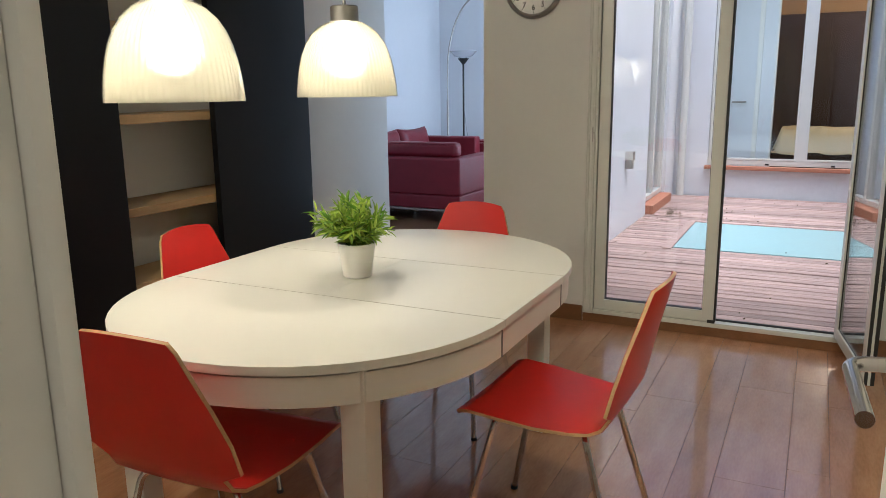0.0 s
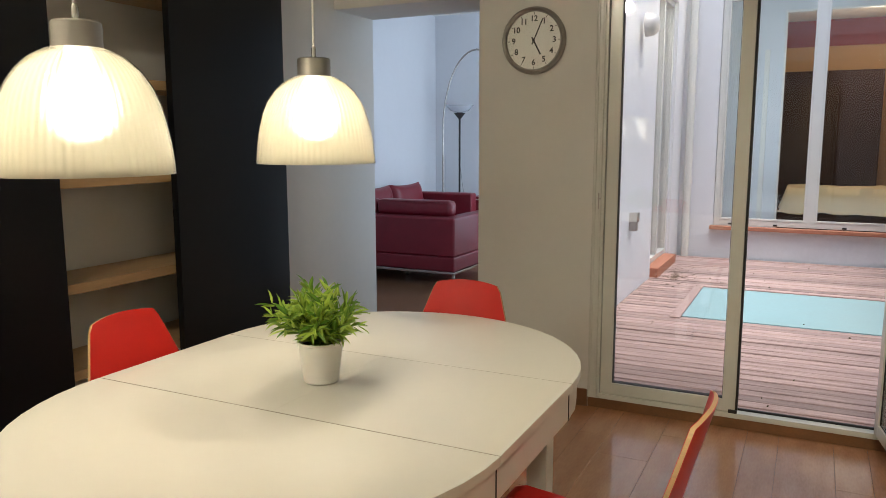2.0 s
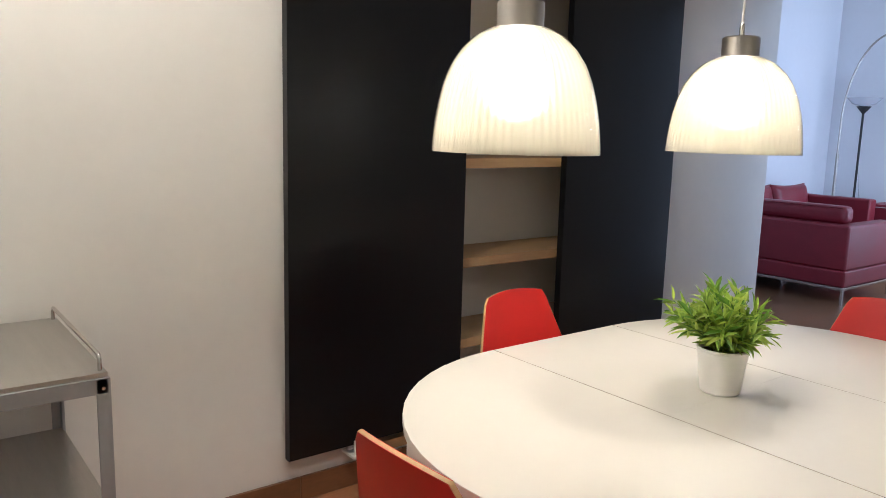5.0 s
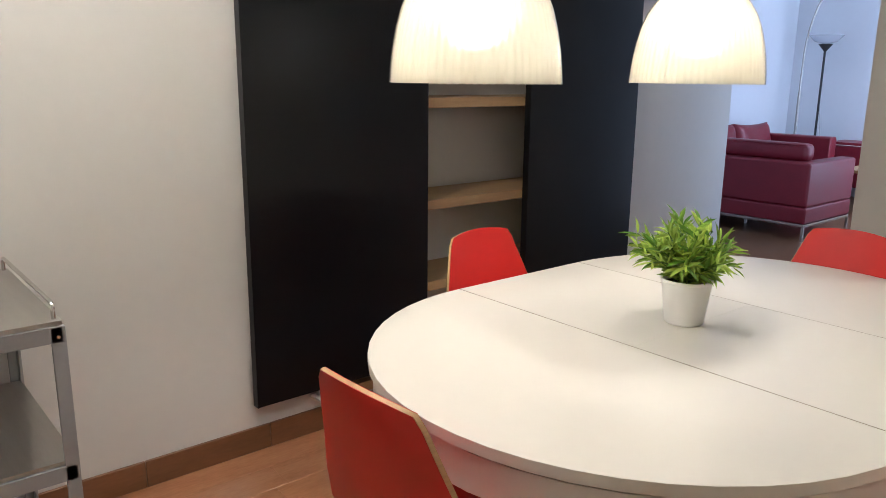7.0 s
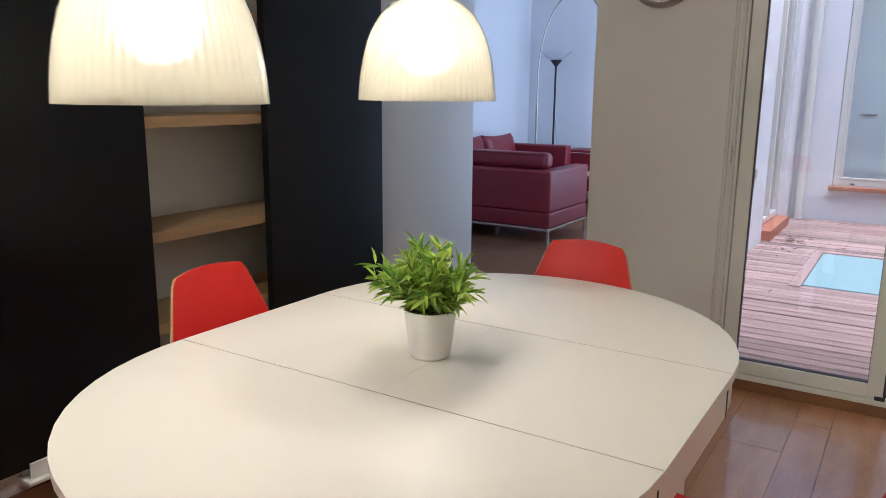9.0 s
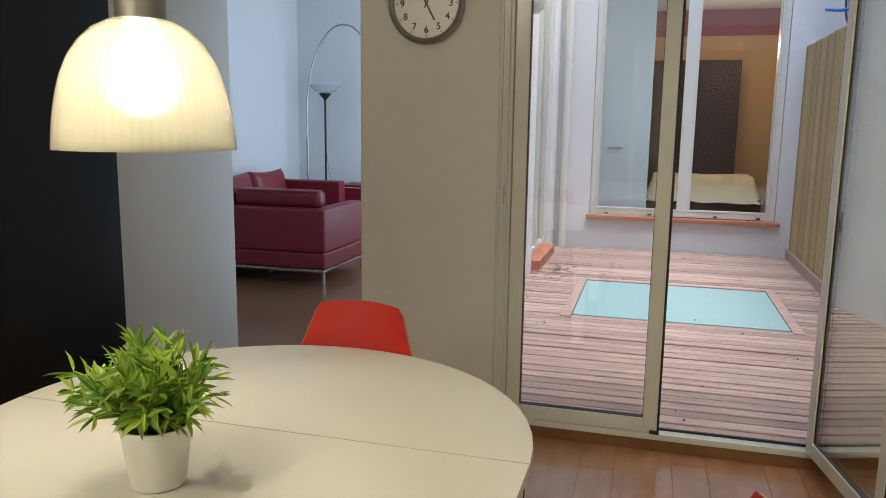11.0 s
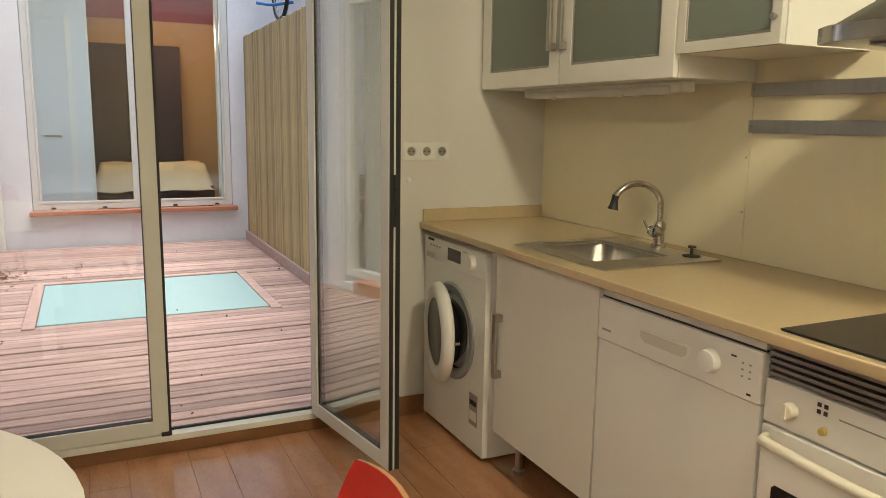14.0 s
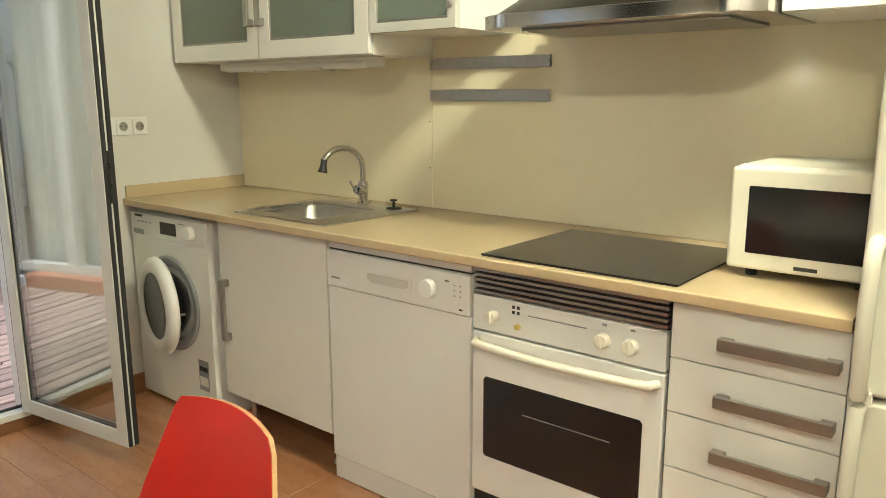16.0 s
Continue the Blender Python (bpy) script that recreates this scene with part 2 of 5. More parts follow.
def tube(pts, r, segs=10, closed=False):
    """A round bar along points."""
    pts = [Vector(p) for p in pts]
    bm = bmesh.new()
    rings, k = [], len(pts)
    side = None
    for i, p in enumerate(pts):
        a = pts[(i - 1) % k] if (closed or i > 0) else p
        b = pts[(i + 1) % k] if (closed or i < k - 1) else p
        d = (b - a).normalized()
        if side is None:
            side = d.orthogonal().normalized()
        side = (side - d * side.dot(d)).normalized()
        up = d.cross(side)
        rr = r[i] if isinstance(r, (list, tuple)) else r
        rings.append([bm.verts.new(p + rr * (math.cos(2 * math.pi * j / segs) * side + math.sin(2 * math.pi * j / segs) * up)) for j in range(segs)])
    pairs = list(zip(rings, rings[1:])) + ([(rings[-1], rings[0])] if closed else [])
    for a, b in pairs:
        for j in range(segs):
            bm.faces.new((a[j], a[(j + 1) % segs], b[(j + 1) % segs], b[j]))
    if not closed:
        bm.faces.new(rings[0][::-1])
        bm.faces.new(rings[-1])
    bmesh.ops.recalc_face_normals(bm, faces=bm.faces)
    return bm


def rounded(pts, r, n=6):
    """A polyline with its corners rounded."""
    pts = [Vector(p) for p in pts]
    out = [pts[0]]
    for a, b, c in zip(pts, pts[1:], pts[2:]):
        u, v = (a - b), (c - b)
        k = min(r, u.length * 0.49, v.length * 0.49)
        p, q = b + u.normalized() * k, b + v.normalized() * k
        for i in range(n + 1):
            s = i / n
            out.append((1 - s) ** 2 * p + 2 * s * (1 - s) * b + s * s * q)
    out.append(pts[-1])
    return out


def solid(bm, name, mat, smooth=35):
    me = bpy.data.meshes.new(name)
    bm.to_mesh(me)
    bm.free()
    me.materials.append(mat)
    if smooth:
        me.shade_smooth()
        me.set_sharp_from_angle(angle=radians(smooth))
    return me


def part(name, bm, mat, parent, label="", smooth=35):
    ob = new(name, solid(bm, name, mat, smooth))
    if 0 < smooth < 50:
        ob.modifiers.new("normals", "WEIGHTED_NORMAL").keep_sharp = True
    ob.parent = parent
    if label:
        ob["label"] = label
    return ob


def thing(name, label, category, m=None, group="", kind=""):
    ob = new(name)
    ob.empty_display_size = 0.05
    ob.matrix_world = m or Matrix.Identity(4)
    return tagged(ob, label, category, group, kind)


def single(name, bm, mat, label, category="", group="", kind="", smooth=35):
    ob = new(name, solid(bm, name, mat, smooth))
    if 0 < smooth < 50:
        ob.modifiers.new("normals", "WEIGHTED_NORMAL").keep_sharp = True
    return tagged(ob, label, category, group, kind)


def structure(name, bm, mat, label, smooth=0):
    return tagged(new(name, solid(bm, name, mat, smooth)), label, "", "", "structure")


# ---- large structure ----
XL, XR, YB, YF, ZC = -2.52, 1.475, 0.25, 4.17, 2.70
YO, XO, ZO = 4.59, -1.612, 2.122

structure("floor", box(XL - 0.4, XR + 0.2, -2.2, YF + 0.09, -0.2, -0.004), M_GROUT, "brown grout bed under wood-look floor planks")
structure("ceiling", box(XL - 0.4, XR + 0.2, -2.2, YO, ZC, ZC + 0.2), M_CEIL, "plain white painted ceiling")
# left wall with its shelf niche
structure("wall_west", join(
    box(XL - 0.40, XL, -2.2, 1.84, -0.2, ZC), box(XL - 0.40, XL, 3.42, YO, -0.2, ZC),
    box(XL - 0.40, XL - 0.28, 1.84, 3.42, -0.2, ZC), box(XL - 0.28, XL, 1.84, 3.42, -0.2, 0.10),
    box(XL - 0.28, XL, 1.84, 3.42, 2.55, ZC)), M_WALL, "off-white painted wall with a recessed shelf niche")
structure("wall_east", box(XR, XR + 0.2, -2.2, YF + 0.3, -0.2, ZC), M_WALL, "cream painted wall behind the kitchen units")
# back wall with the doorway that is walked through
structure("wall_south", join(box(XL, -0.182, 0.15, YB, -0.2, ZC), box(0.43, XR, 0.15, YB, -0.2, ZC), box(-0.182, 0.43, 0.15, YB, 2.06, ZC)), M_WALL, "off-white wall with an open doorway")
structure("wall_hall", join(box(XL, XR, -2.2, -2.1, -0.2, ZC)), M_WALL, "plain wall of the hall")
# far wall: passage to the living room, clock wall, terrace door
structure("wall_north", join(
    box(XO, -0.985, YF, YO, -0.2, ZC), box(XL, XO, YF, YO, ZO, ZC),
    box(-0.985, 0.41, YF + 0.002, YF + 0.14, 2.28, ZC), box(0.41, XR, YF, YF + 0.3, -0.2, ZC)), M_WALL, "off-white wall with passage and terrace door")
structure("threshold_plinth", box(-0.985, 0.41, YF + 0.004, YF + 0.14, -0.2, 0.05), M_SKIRT, "brown tiled plinth under the terrace door")
# living room
structure("living_floor", box(-6.2, XO + 0.02, YO - 0.32, 10.2, -0.2, -0.001), M_FLOOR2, "glossy brown wooden living room floor")
structure("living_walls", join(
    box(-4.85, -4.65, YO, 9.7, -0.2, 3.2), box(-4.85, -1.5, 9.7, 9.9, -0.2, 3.2), box(-4.85, XL - 0.06, YO - 0.1, YO + 0.003, -0.2, 3.2),
    box(-1.60, -1.441, YO, 4.78, -0.2, 3.2), box(-1.60, -1.441, 6.40, 8.05, -0.2, 3.2), box(-1.60, -1.441, 9.15, 9.9, -0.2, 3.2), box(-1.60, -1.441, 8.05, 9.15, 2.85, 3.2), box(-1.60, -1.441, 4.78, 6.40, 2.85, 3.2), box(-1.60, -1.441, 4.78, 6.40, -0.2, 0.05), box(-1.60, -1.441, 8.05, 9.15, -0.2, 0.05),
    box(XL, -1.40, YO - 0.005, YO + 0.02, ZC, 3.2)), M_LIV, "cool white painted living room walls")
structure("living_ceiling", box(-4.85, -1.40, YO, 9.9, 3.0, 3.2), M_CEIL, "white living room ceiling")
# terrace
structure("ground", box(-60, 60, -60, 60, -0.6, -0.45), M_STUCCO, "pale concrete ground around the building")
structure("terrace_underlay", box(-1.44, 1.9, YF + 0.14, 9.72, -0.3, -0.035), M_JOIST, "underlay below the deck boards, near-black for the shade in the gaps")
structure("patio_wall_west", join(box(-1.44, -1.415, YF + 0.14, 4.78, -0.2, 3.1), box(-1.44, -1.415, 6.40, 8.05, -0.2, 3.1), box(-1.44, -1.415, 4.78, 6.40, 2.85, 3.1), box(-1.44, -1.415, 4.78, 6.40, -0.2, 0.06), box(-1.44, -1.415, 9.15, 9.72, -0.2, 3.1), box(-1.44, -1.415, 8.05, 9.15, 2.85, 3.1), box(-1.44, -1.415, 8.05, 9.15, -0.2, 0.06)), M_STUCCO, "white stucco terrace wall with tall window")
structure("patio_wall_north", join(box(-1.40, -0.99, 9.72, 9.92, -0.3, 3.5), box(0.99, 1.95, 9.72, 9.92, -0.3, 3.5), box(-0.99, 0.99, 9.72, 9.92, -0.3, 0.345), box(-0.99, 0.99, 9.72, 9.92, 3.0, 3.5)), M_STUCCO, "white stucco wall with a large bedroom window")
structure("patio_wall_east", box(1.75, 1.95, YF + 0.3, 9.92, -0.3, 4.2), M_STUCCO, "grey-white stucco boundary wall")
structure("patio_wall_south", box(-1.40, 1.95, YF + 0.29, YF + 0.31, 2.72, 3.1), M_STUCCO, "white stucco above the terrace door")
# bedroom behind the far window
structure("bedroom_walls", join(
    box(-1.9, -1.8, 9.92, 14.0, -0.2, 3.2), box(1.8, 1.9, 9.92, 14.0, -0.2, 3.2),
    box(-1.8, -0.40, 11.30, 11.40, -0.2, 3.2), box(-0.40, 1.8, 11.30, 11.40, 3.00, 3.2), box(1.13, 1.8, 11.30, 11.40, -0.2, 3.00)), M_LIV, "pale green-grey bedroom walls")
structure("bedroom_back_wall", join(box(-1.9, 1.9, 13.9, 14.0, -0.2, 3.2), box(1.5, 1.8, 11.4, 13.9, -0.2, 2.80)), M_TAN, "tan painted wall of the bedroom alcove")
structure("bedroom_red_wall", box(-1.79, 1.79, 13.88, 13.899, 2.80, 3.199), M_REDWALL, "dark red band of wall paint")
structure("bedroom_floor", box(-1.9, 1.9, 9.92, 14, -0.3, 0.0), M_FLOOR2, "brown bedroom floor")
structure("bedroom_ceiling", box(-1.9, 1.9, 9.92, 14, 3.2, 3.3), M_CEIL, "white bedroom ceiling")

# ---- dining area ----


def table_outline(grow=0.0, half=0.257, r=0.590, n=20):
    pts = []
    for i in range(n + 1):
        a = math.pi * i / n
        pts.append(((r + grow) * math.cos(a), half + (r + grow) * math.sin(a)))
    for i in range(n + 1):
        a = math.pi + math.pi * i / n
        pts.append(((r + grow) * math.cos(a), -half + (r + grow) * math.sin(a)))
    return pts


def half_top(sign, half=0.257, r=0.590, n=26):
    g = half + 0.0010
    pts = [(r * math.cos(math.pi * i / n), g + r * math.sin(math.pi * i / n)) for i in range(n + 1)]
    return [(x, sign * y) for x, y in pts][::sign]


def ring(outer, inner, z0, z1):
    """A band between two outlines."""
    bm = bmesh.new()
    k = len(outer)
    v = [[bm.verts.new((x, y, z)) for x, y in o] for o, z in ((outer, z0), (outer, z1), (inner, z1), (inner, z0))]
    for a, b in ((0, 1), (1, 2), (2, 3), (3, 0)):
        for i in range(k):
            j = (i + 1) % k
            bm.faces.new((v[a][i], v[a][j], v[b][j], v[b][i]))
    bmesh.ops.recalc_face_normals(bm, faces=bm.faces)
    return bm


def dining_table():
    t = thing("dining_table", "oval white lacquered extending dining table with a leaf", "table", pose(-1.123, 2.057, 0))
    part("tabletop", prism(half_top(1), 0.722, 0.745, bevel=0.0015), M_TABLE, t)
    part("tabletop", prism(half_top(-1), 0.722, 0.745, bevel=0.0015), M_TABLE, t)
    part("leaf", box(-0.590, -0.0005, -0.2555, 0.2555, 0.722, 0.7448, 0.001), M_TABLE, t)
    part("leaf", box(0.0005, 0.590, -0.2555, 0.2555, 0.722, 0.7448, 0.001), M_TABLE, t)
    part("apron", ring(table_outline(-0.010), table_outline(-0.032), 0.640, 0.714), M_TABLE, t)
    part("rim", ring(table_outline(-0.020), table_outline(-0.040), 0.712, 0.724), M_TABLE, t)
    for sy in (1, -1):
        part("seam", box(-0.588, 0.588, sy * 0.2563 - 0.0007, sy * 0.2563 + 0.0007, 0.730, 0.7450), M_SEAM, t)
    part("seam", box(-0.0007, 0.0007, -0.255, 0.255, 0.730, 0.7449), M_TABLE, t)
    for sx, sy in ((1, 1), (1, -1), (-1, 1), (-1, -1)):
        x, y = sx * 0.376, sy * 0.640
        part("leg", box(x - 0.035, x + 0.035, y - 0.035, y + 0.035, 0.004, 0.722, 0.004), M_TABLE, t)
        part("foot", lathe([(0, 0), (0.018, 0), (0.018, 0.006), (0, 0.006)], 12, Matrix.Translation((x, y, 0))), M_RUBBER, t)
    for sx in (1, -1):
        for sy in (1, -1):
            part("apron_joint", box(sx * 0.581 - 0.0012, sx * 0.581 + 0.0012, sy * 0.257 - 0.0015, sy * 0.257 + 0.0015, 0.640, 0.714), M_DARK, t)
    return t


def chair_shell(thick, lift, inset):
    """The bent sheet of the chair: seat, bend and back in one piece. The chair looks along +y, its origin on the floor."""
    line = [(0.235, 0.440), (0.222, 0.457), (0.195, 0.463), (0.10, 0.456), (0.0, 0.446), (-0.09, 0.443), (-0.14, 0.447), (-0.172, 0.462), (-0.194, 0.498), (-0.203, 0.526),
            (-0.220, 0.60), (-0.240, 0.68), (-0.262, 0.755), (-0.280, 0.82), (-0.289, 0.853)]
    width = [0.205, 0.216, 0.222, 0.222, 0.212, 0.196, 0.186, 0.176, 0.172, 0.222, 0.213, 0.187, 0.161, 0.139, 0.124]
    bm = bmesh.new()
    cols = 9
    front, back = [], []
    k = len(line)
    for i, ((y, z), w) in enumerate(zip(line, width)):
        a, b = line[max(0, i - 1)], line[min(k - 1, i + 1)]
        d = Vector((0, b[0] - a[0], b[1] - a[1])).normalized()
        nrm = Vector((0, -d.z, d.y))
        f, g = [], []
        for j in range(cols):
            u = -1 + 2 * j / (cols - 1)
            up = 0.0
            if i == k - 1:
                up = -0.012 * u * u
            if i == 0:
                up = 0.006 * u * u
            curve = 0.016 * (u * u - 0.4) if i >= 9 else 0.006 * u * u
            p = Vector((u * (w - inset), y, z)) + d * up
            nn = Vector((0, 1, 0)) if i >= 9 else Vector((0, 0, 1))
            p += nn * curve
            up_n = -nrm if nrm.dot(Vector((0, 0.6, 1))) < 0 else nrm
            f.append(bm.verts.new(p + up_n * (lift + thick / 2)))
            g.append(bm.verts.new(p + up_n * (lift - thick / 2)))
        front.append(f)
        back.append(g)
    for s in (front, back):
        for i in range(k - 1):
            for j in range(cols - 1):
                bm.faces.new((s[i][j], s[i][j + 1], s[i + 1][j + 1], s[i + 1][j]))
    for i in range(k - 1):
        for j in (0, cols - 1):
            bm.faces.new((front[i][j], front[i + 1][j], back[i + 1][j], back[i][j]))
    for i in (0, k - 1):
        for j in range(cols - 1):
            bm.faces.new((front[i][j], front[i][j + 1], back[i][j + 1], back[i][j]))
    bmesh.ops.recalc_face_normals(bm, faces=bm.faces)
    return bm


def dining_chair(m, label):
    c = thing("dining_chair", label, "chair", m, "chairs round the table")
    part("shell", chair_shell(0.0085, 0.0, 0.0), M_PLY, c, "pale plywood edge", smooth=50)
    part("face", chair_shell(0.0014, 0.0048, 0.0022), M_RED, c, "red laminate front", smooth=50)
    part("face", chair_shell(0.0014, -0.0048, 0.0022), M_RED, c, "red laminate back", smooth=50)
    for sx in (1, -1):
        part("leg", tube(rounded([(sx * 0.06, 0.11, 0.440), (sx * 0.155, 0.135, 0.438), (sx * 0.218, 0.235, 0.004)], 0.04), 0.0095), M_CHROME, c)
        part("leg", tube(rounded([(sx * 0.06, -0.09, 0.428), (sx * 0.150, -0.12, 0.430), (sx * 0.195, -0.245, 0.004)], 0.04), 0.0095), M_CHROME, c)
        part("glide", lathe([(0, 0), (0.012, 0), (0.012, 0.012), (0, 0.012)], 10, Matrix.Translation((sx * 0.218, 0.235, 0))), M_RUBBER, c)
        part("glide", lathe([(0, 0), (0.012, 0), (0.012, 0.012), (0, 0.012)], 10, Matrix.Translation((sx * 0.195, -0.245, 0))), M_RUBBER, c)
    part("seat_frame", join(tube([(-0.07, 0.11, 0.441), (0.07, 0.11, 0.441)], 0.009), tube([(-0.07, -0.09, 0.429), (0.07, -0.09, 0.429)], 0.009), box(-0.012, 0.012, -0.09, 0.11, 0.428, 0.440, 0.002)), M_CHROME, c)
    return c


def pendant(x, y):
    p = thing("pendant_lamp", "lit ribbed glass dome pendant with nickel cap over the table", "lamp", pose(x, y, 0), "pendant lamps over the table")
    prof = [(0.046, 1.573), (0.066, 1.568), (0.096, 1.551), (0.121, 1.526), (0.140, 1.496), (0.154, 1.461), (0.164, 1.423), (0.171, 1.384), (0.175, 1.348), (0.177, 1.318)]
    segs = 264

    def dome(rows, ribs):
        bm = bmesh.new()
        rings = []
        for r, z in rows:
            rings.append([bm.verts.new(((r - ribs * (1, 0.5, 0, 0.5)[i % 4] * min(1, r / 0.1)) * math.cos(2 * math.pi * i / segs), (r - ribs * (1, 0.5, 0, 0.5)[i % 4] * min(1, r / 0.1)) * math.sin(2 * math.pi * i / segs), z)) for i in range(segs)])
        return bm, rings

    bm, rings = dome(prof + [(r - 0.0008, z) for r, z in prof[::-1]], 0.0)
    for a, b in zip(rings, rings[1:] + rings[:1]):
        for i in range(segs):
            bm.faces.new((a[i], a[(i + 1) % segs], b[(i + 1) % segs], b[i]))
    bmesh.ops.recalc_face_normals(bm, faces=bm.faces)
    part("shade", bm, M_SHADEGLASS, p, "clear outer glass of the shade", smooth=60)
    bm, rings = dome([(r - 0.0014, z + 0.0005) for r, z in prof], 0.0020)
    for a, b in zip(rings, rings[1:]):
        for i in range(segs):
            bm.faces.new((a[i], a[(i + 1) % segs], b[(i + 1) % segs], b[i]))
    bmesh.ops.recalc_face_normals(bm, faces=bm.faces)
    part("liner", bm, M_SHADE, p, "ribbed cream frosted glass", smooth=80)
    part("cap", lathe([(0, 1.625), (0.044, 1.625), (0.0485, 1.621), (0.0485, 1.575), (0.050, 1.570), (0.0, 1.570)], 32), M_NICKEL, p, "satin nickel cap")
    part("cable_grip", lathe([(0, 1.660), (0.005, 1.660), (0.007, 1.651), (0.007, 1.625), (0, 1.625)], 14), M_CHROME, p)
    part("cable", tube([(0, 0, 1.655), (0.002, 0, 2.0), (0, 0, ZC)], 0.0035, 8), M_WHITE, p)
    part("bulb", lathe([(0, 1.382), (0.022, 1.386), (0.042, 1.402), (0.054, 1.426), (0.057, 1.450), (0.052, 1.476), (0.036, 1.500), (0.022, 1.516), (0.016, 1.571), (0, 1.571)], 28), M_BULB, p, "glowing bulb").visible_shadow = False
    return p


def shade_material():
    mat = bpy.data.materials.new("ribbed_glass_shade")
    mat.use_nodes = True
    n, link = mat.node_tree.nodes, mat.node_tree.links
    n.remove(n["Principled BSDF"])
    tr = n.new("ShaderNodeBsdfTranslucent")
    tr.inputs[0].default_value = (0.15, 0.155, 0.135, 1)
    fw = n.new("ShaderNodeBsdfRefraction")
    fw.inputs["Color"].default_value = (0.96, 0.98, 1.0, 1)
    fw.inputs["Roughness"].default_value, fw.inputs["IOR"].default_value = 0.42, 1.25
    df = n.new("ShaderNodeBsdfDiffuse")
    df.inputs[0].default_value = (0.66, 0.62, 0.50, 1)
    a, b, c = (n.new("ShaderNodeMixShader") for _ in range(3))
    a.inputs[0].default_value, b.inputs[0].default_value, c.inputs[0].default_value = 0.62, 0.62, 0.02
    clear = n.new("ShaderNodeBsdfTransparent")
    link.new(tr.outputs[0], a.inputs[1])
    link.new(fw.outputs[0], a.inputs[2])
    link.new(a.outputs[0], b.inputs[1])
    link.new(df.outputs[0], b.inputs[2])
    link.new(b.outputs[0], c.inputs[1])
    link.new(clear.outputs[0], c.inputs[2])
    link.new(c.outputs[0], n["Material Output"].inputs[0])
    return mat


def leaf_mesh():
    bm = bmesh.new()
    pts = [(0, 0, 0), (0.0042, 0.010, 0.001), (0.005, 0.020, 0.002), (0.0035, 0.032, 0.001), (0, 0.044, -0.003), (-0.0035, 0.032, 0.001), (-0.005, 0.020, 0.002), (-0.0042, 0.010, 0.001)]
    v = [bm.verts.new(p) for p in pts]
    mid = [bm.verts.new((0, y, -0.0012)) for y in (0.010, 0.020, 0.032)]
    bm.faces.new((v[0], v[1], mid[0]))
    bm.faces.new((v[0], mid[0], v[7]))
    for s, t in (((1, 2, 3), 1), ((7, 6, 5), -1)):
        for i in range(2):
            q = (v[s[i]], v[s[i + 1]], mid[i + 1], mid[i])
            bm.faces.new(q if t > 0 else q[::-1])
    bm.faces.new((v[3], v[4], mid[2]))
    bm.faces.new((v[4], v[5], mid[2]))
    return bm


def potted_plant():
    p = thing("potted_plant", "bushy green artificial grass plant in a white pot", "plant", pose(-1.150, 2.045, 0.7455))
    part("pot", lathe([(0, 0), (0.044, 0), (0.047, 0.003), (0.060, 0.104), (0.062, 0.106), (0.062, 0.112), (0.057, 0.112), (0.055, 0.095), (0, 0.095)], 40), M_POT, p, "plain white tapered pot")
    part("soil", lathe([(0, 0.098), (0.055, 0.097), (0.05, 0.09), (0, 0.09)], 20), M_DIRT, p)
    rnd = random.Random(5)
    leaf = leaf_mesh()
    lme = bpy.data.meshes.new("one_leaf")
    leaf.to_mesh(lme)
    stems, leaves = bmesh.new(), bmesh.new()
    for s in range(60):
        az = rnd.uniform(0, 2 * math.pi)
        lean = rnd.uniform(0.05, 1.0) ** 0.75
        length = rnd.uniform(0.10, 0.175) * (1 - 0.12 * lean)
        base = Vector((0.030 * rnd.random() * math.cos(az), 0.030 * rnd.random() * math.sin(az), 0.095))
        out = Vector((math.cos(az), math.sin(az), 0))
        pts = []
        for i in range(7):
            u = i / 6
            ang = lean * (0.35 + 0.95 * u) * 1.15
            prev = pts[-1] if pts else base
            step = length / 6
            pts.append(prev + (out * math.sin(ang) + Vector((0, 0, 1)) * math.cos(ang)) * (step if i else 0))
        t = tube(pts, 0.0011, 5)
        me = bpy.data.meshes.new("t")
        t.to_mesh(me)
        stems.from_mesh(me)
        t.free()
        for i in range(1, 7):
            for k in range(3 if i < 6 else 4):
                d = (pts[i] - pts[i - 1]).normalized()
                roll = rnd.uniform(0, 2 * math.pi)
                side = (Matrix.Rotation(roll, 3, d) @ d.orthogonal()).normalized()
                way = (d * rnd.uniform(0.5, 1.1) + side * rnd.uniform(0.5, 1.0)).normalized()
                q = way.to_track_quat("Y", "Z").to_matrix().to_4x4()
                sc = rnd.uniform(0.75, 1.25)
                m = Matrix.Translation(pts[i] - d * rnd.random() * 0.012) @ q @ Matrix.Rotation(rnd.uniform(-1, 1), 4, "Y") @ Matrix.Scale(sc, 4)
                n0 = len(leaves.verts)
                leaves.from_mesh(lme)
                leaves.verts.ensure_lookup_table()
                for v in leaves.verts[n0:]:
                    v.co = m @ v.co
    part("stem", stems, M_STEM, p)
    ob = part("foliage", leaves, M_LEAF, p, "many narrow bright green leaves", smooth=0)
    ob["kind"] = "stuff"
    return p


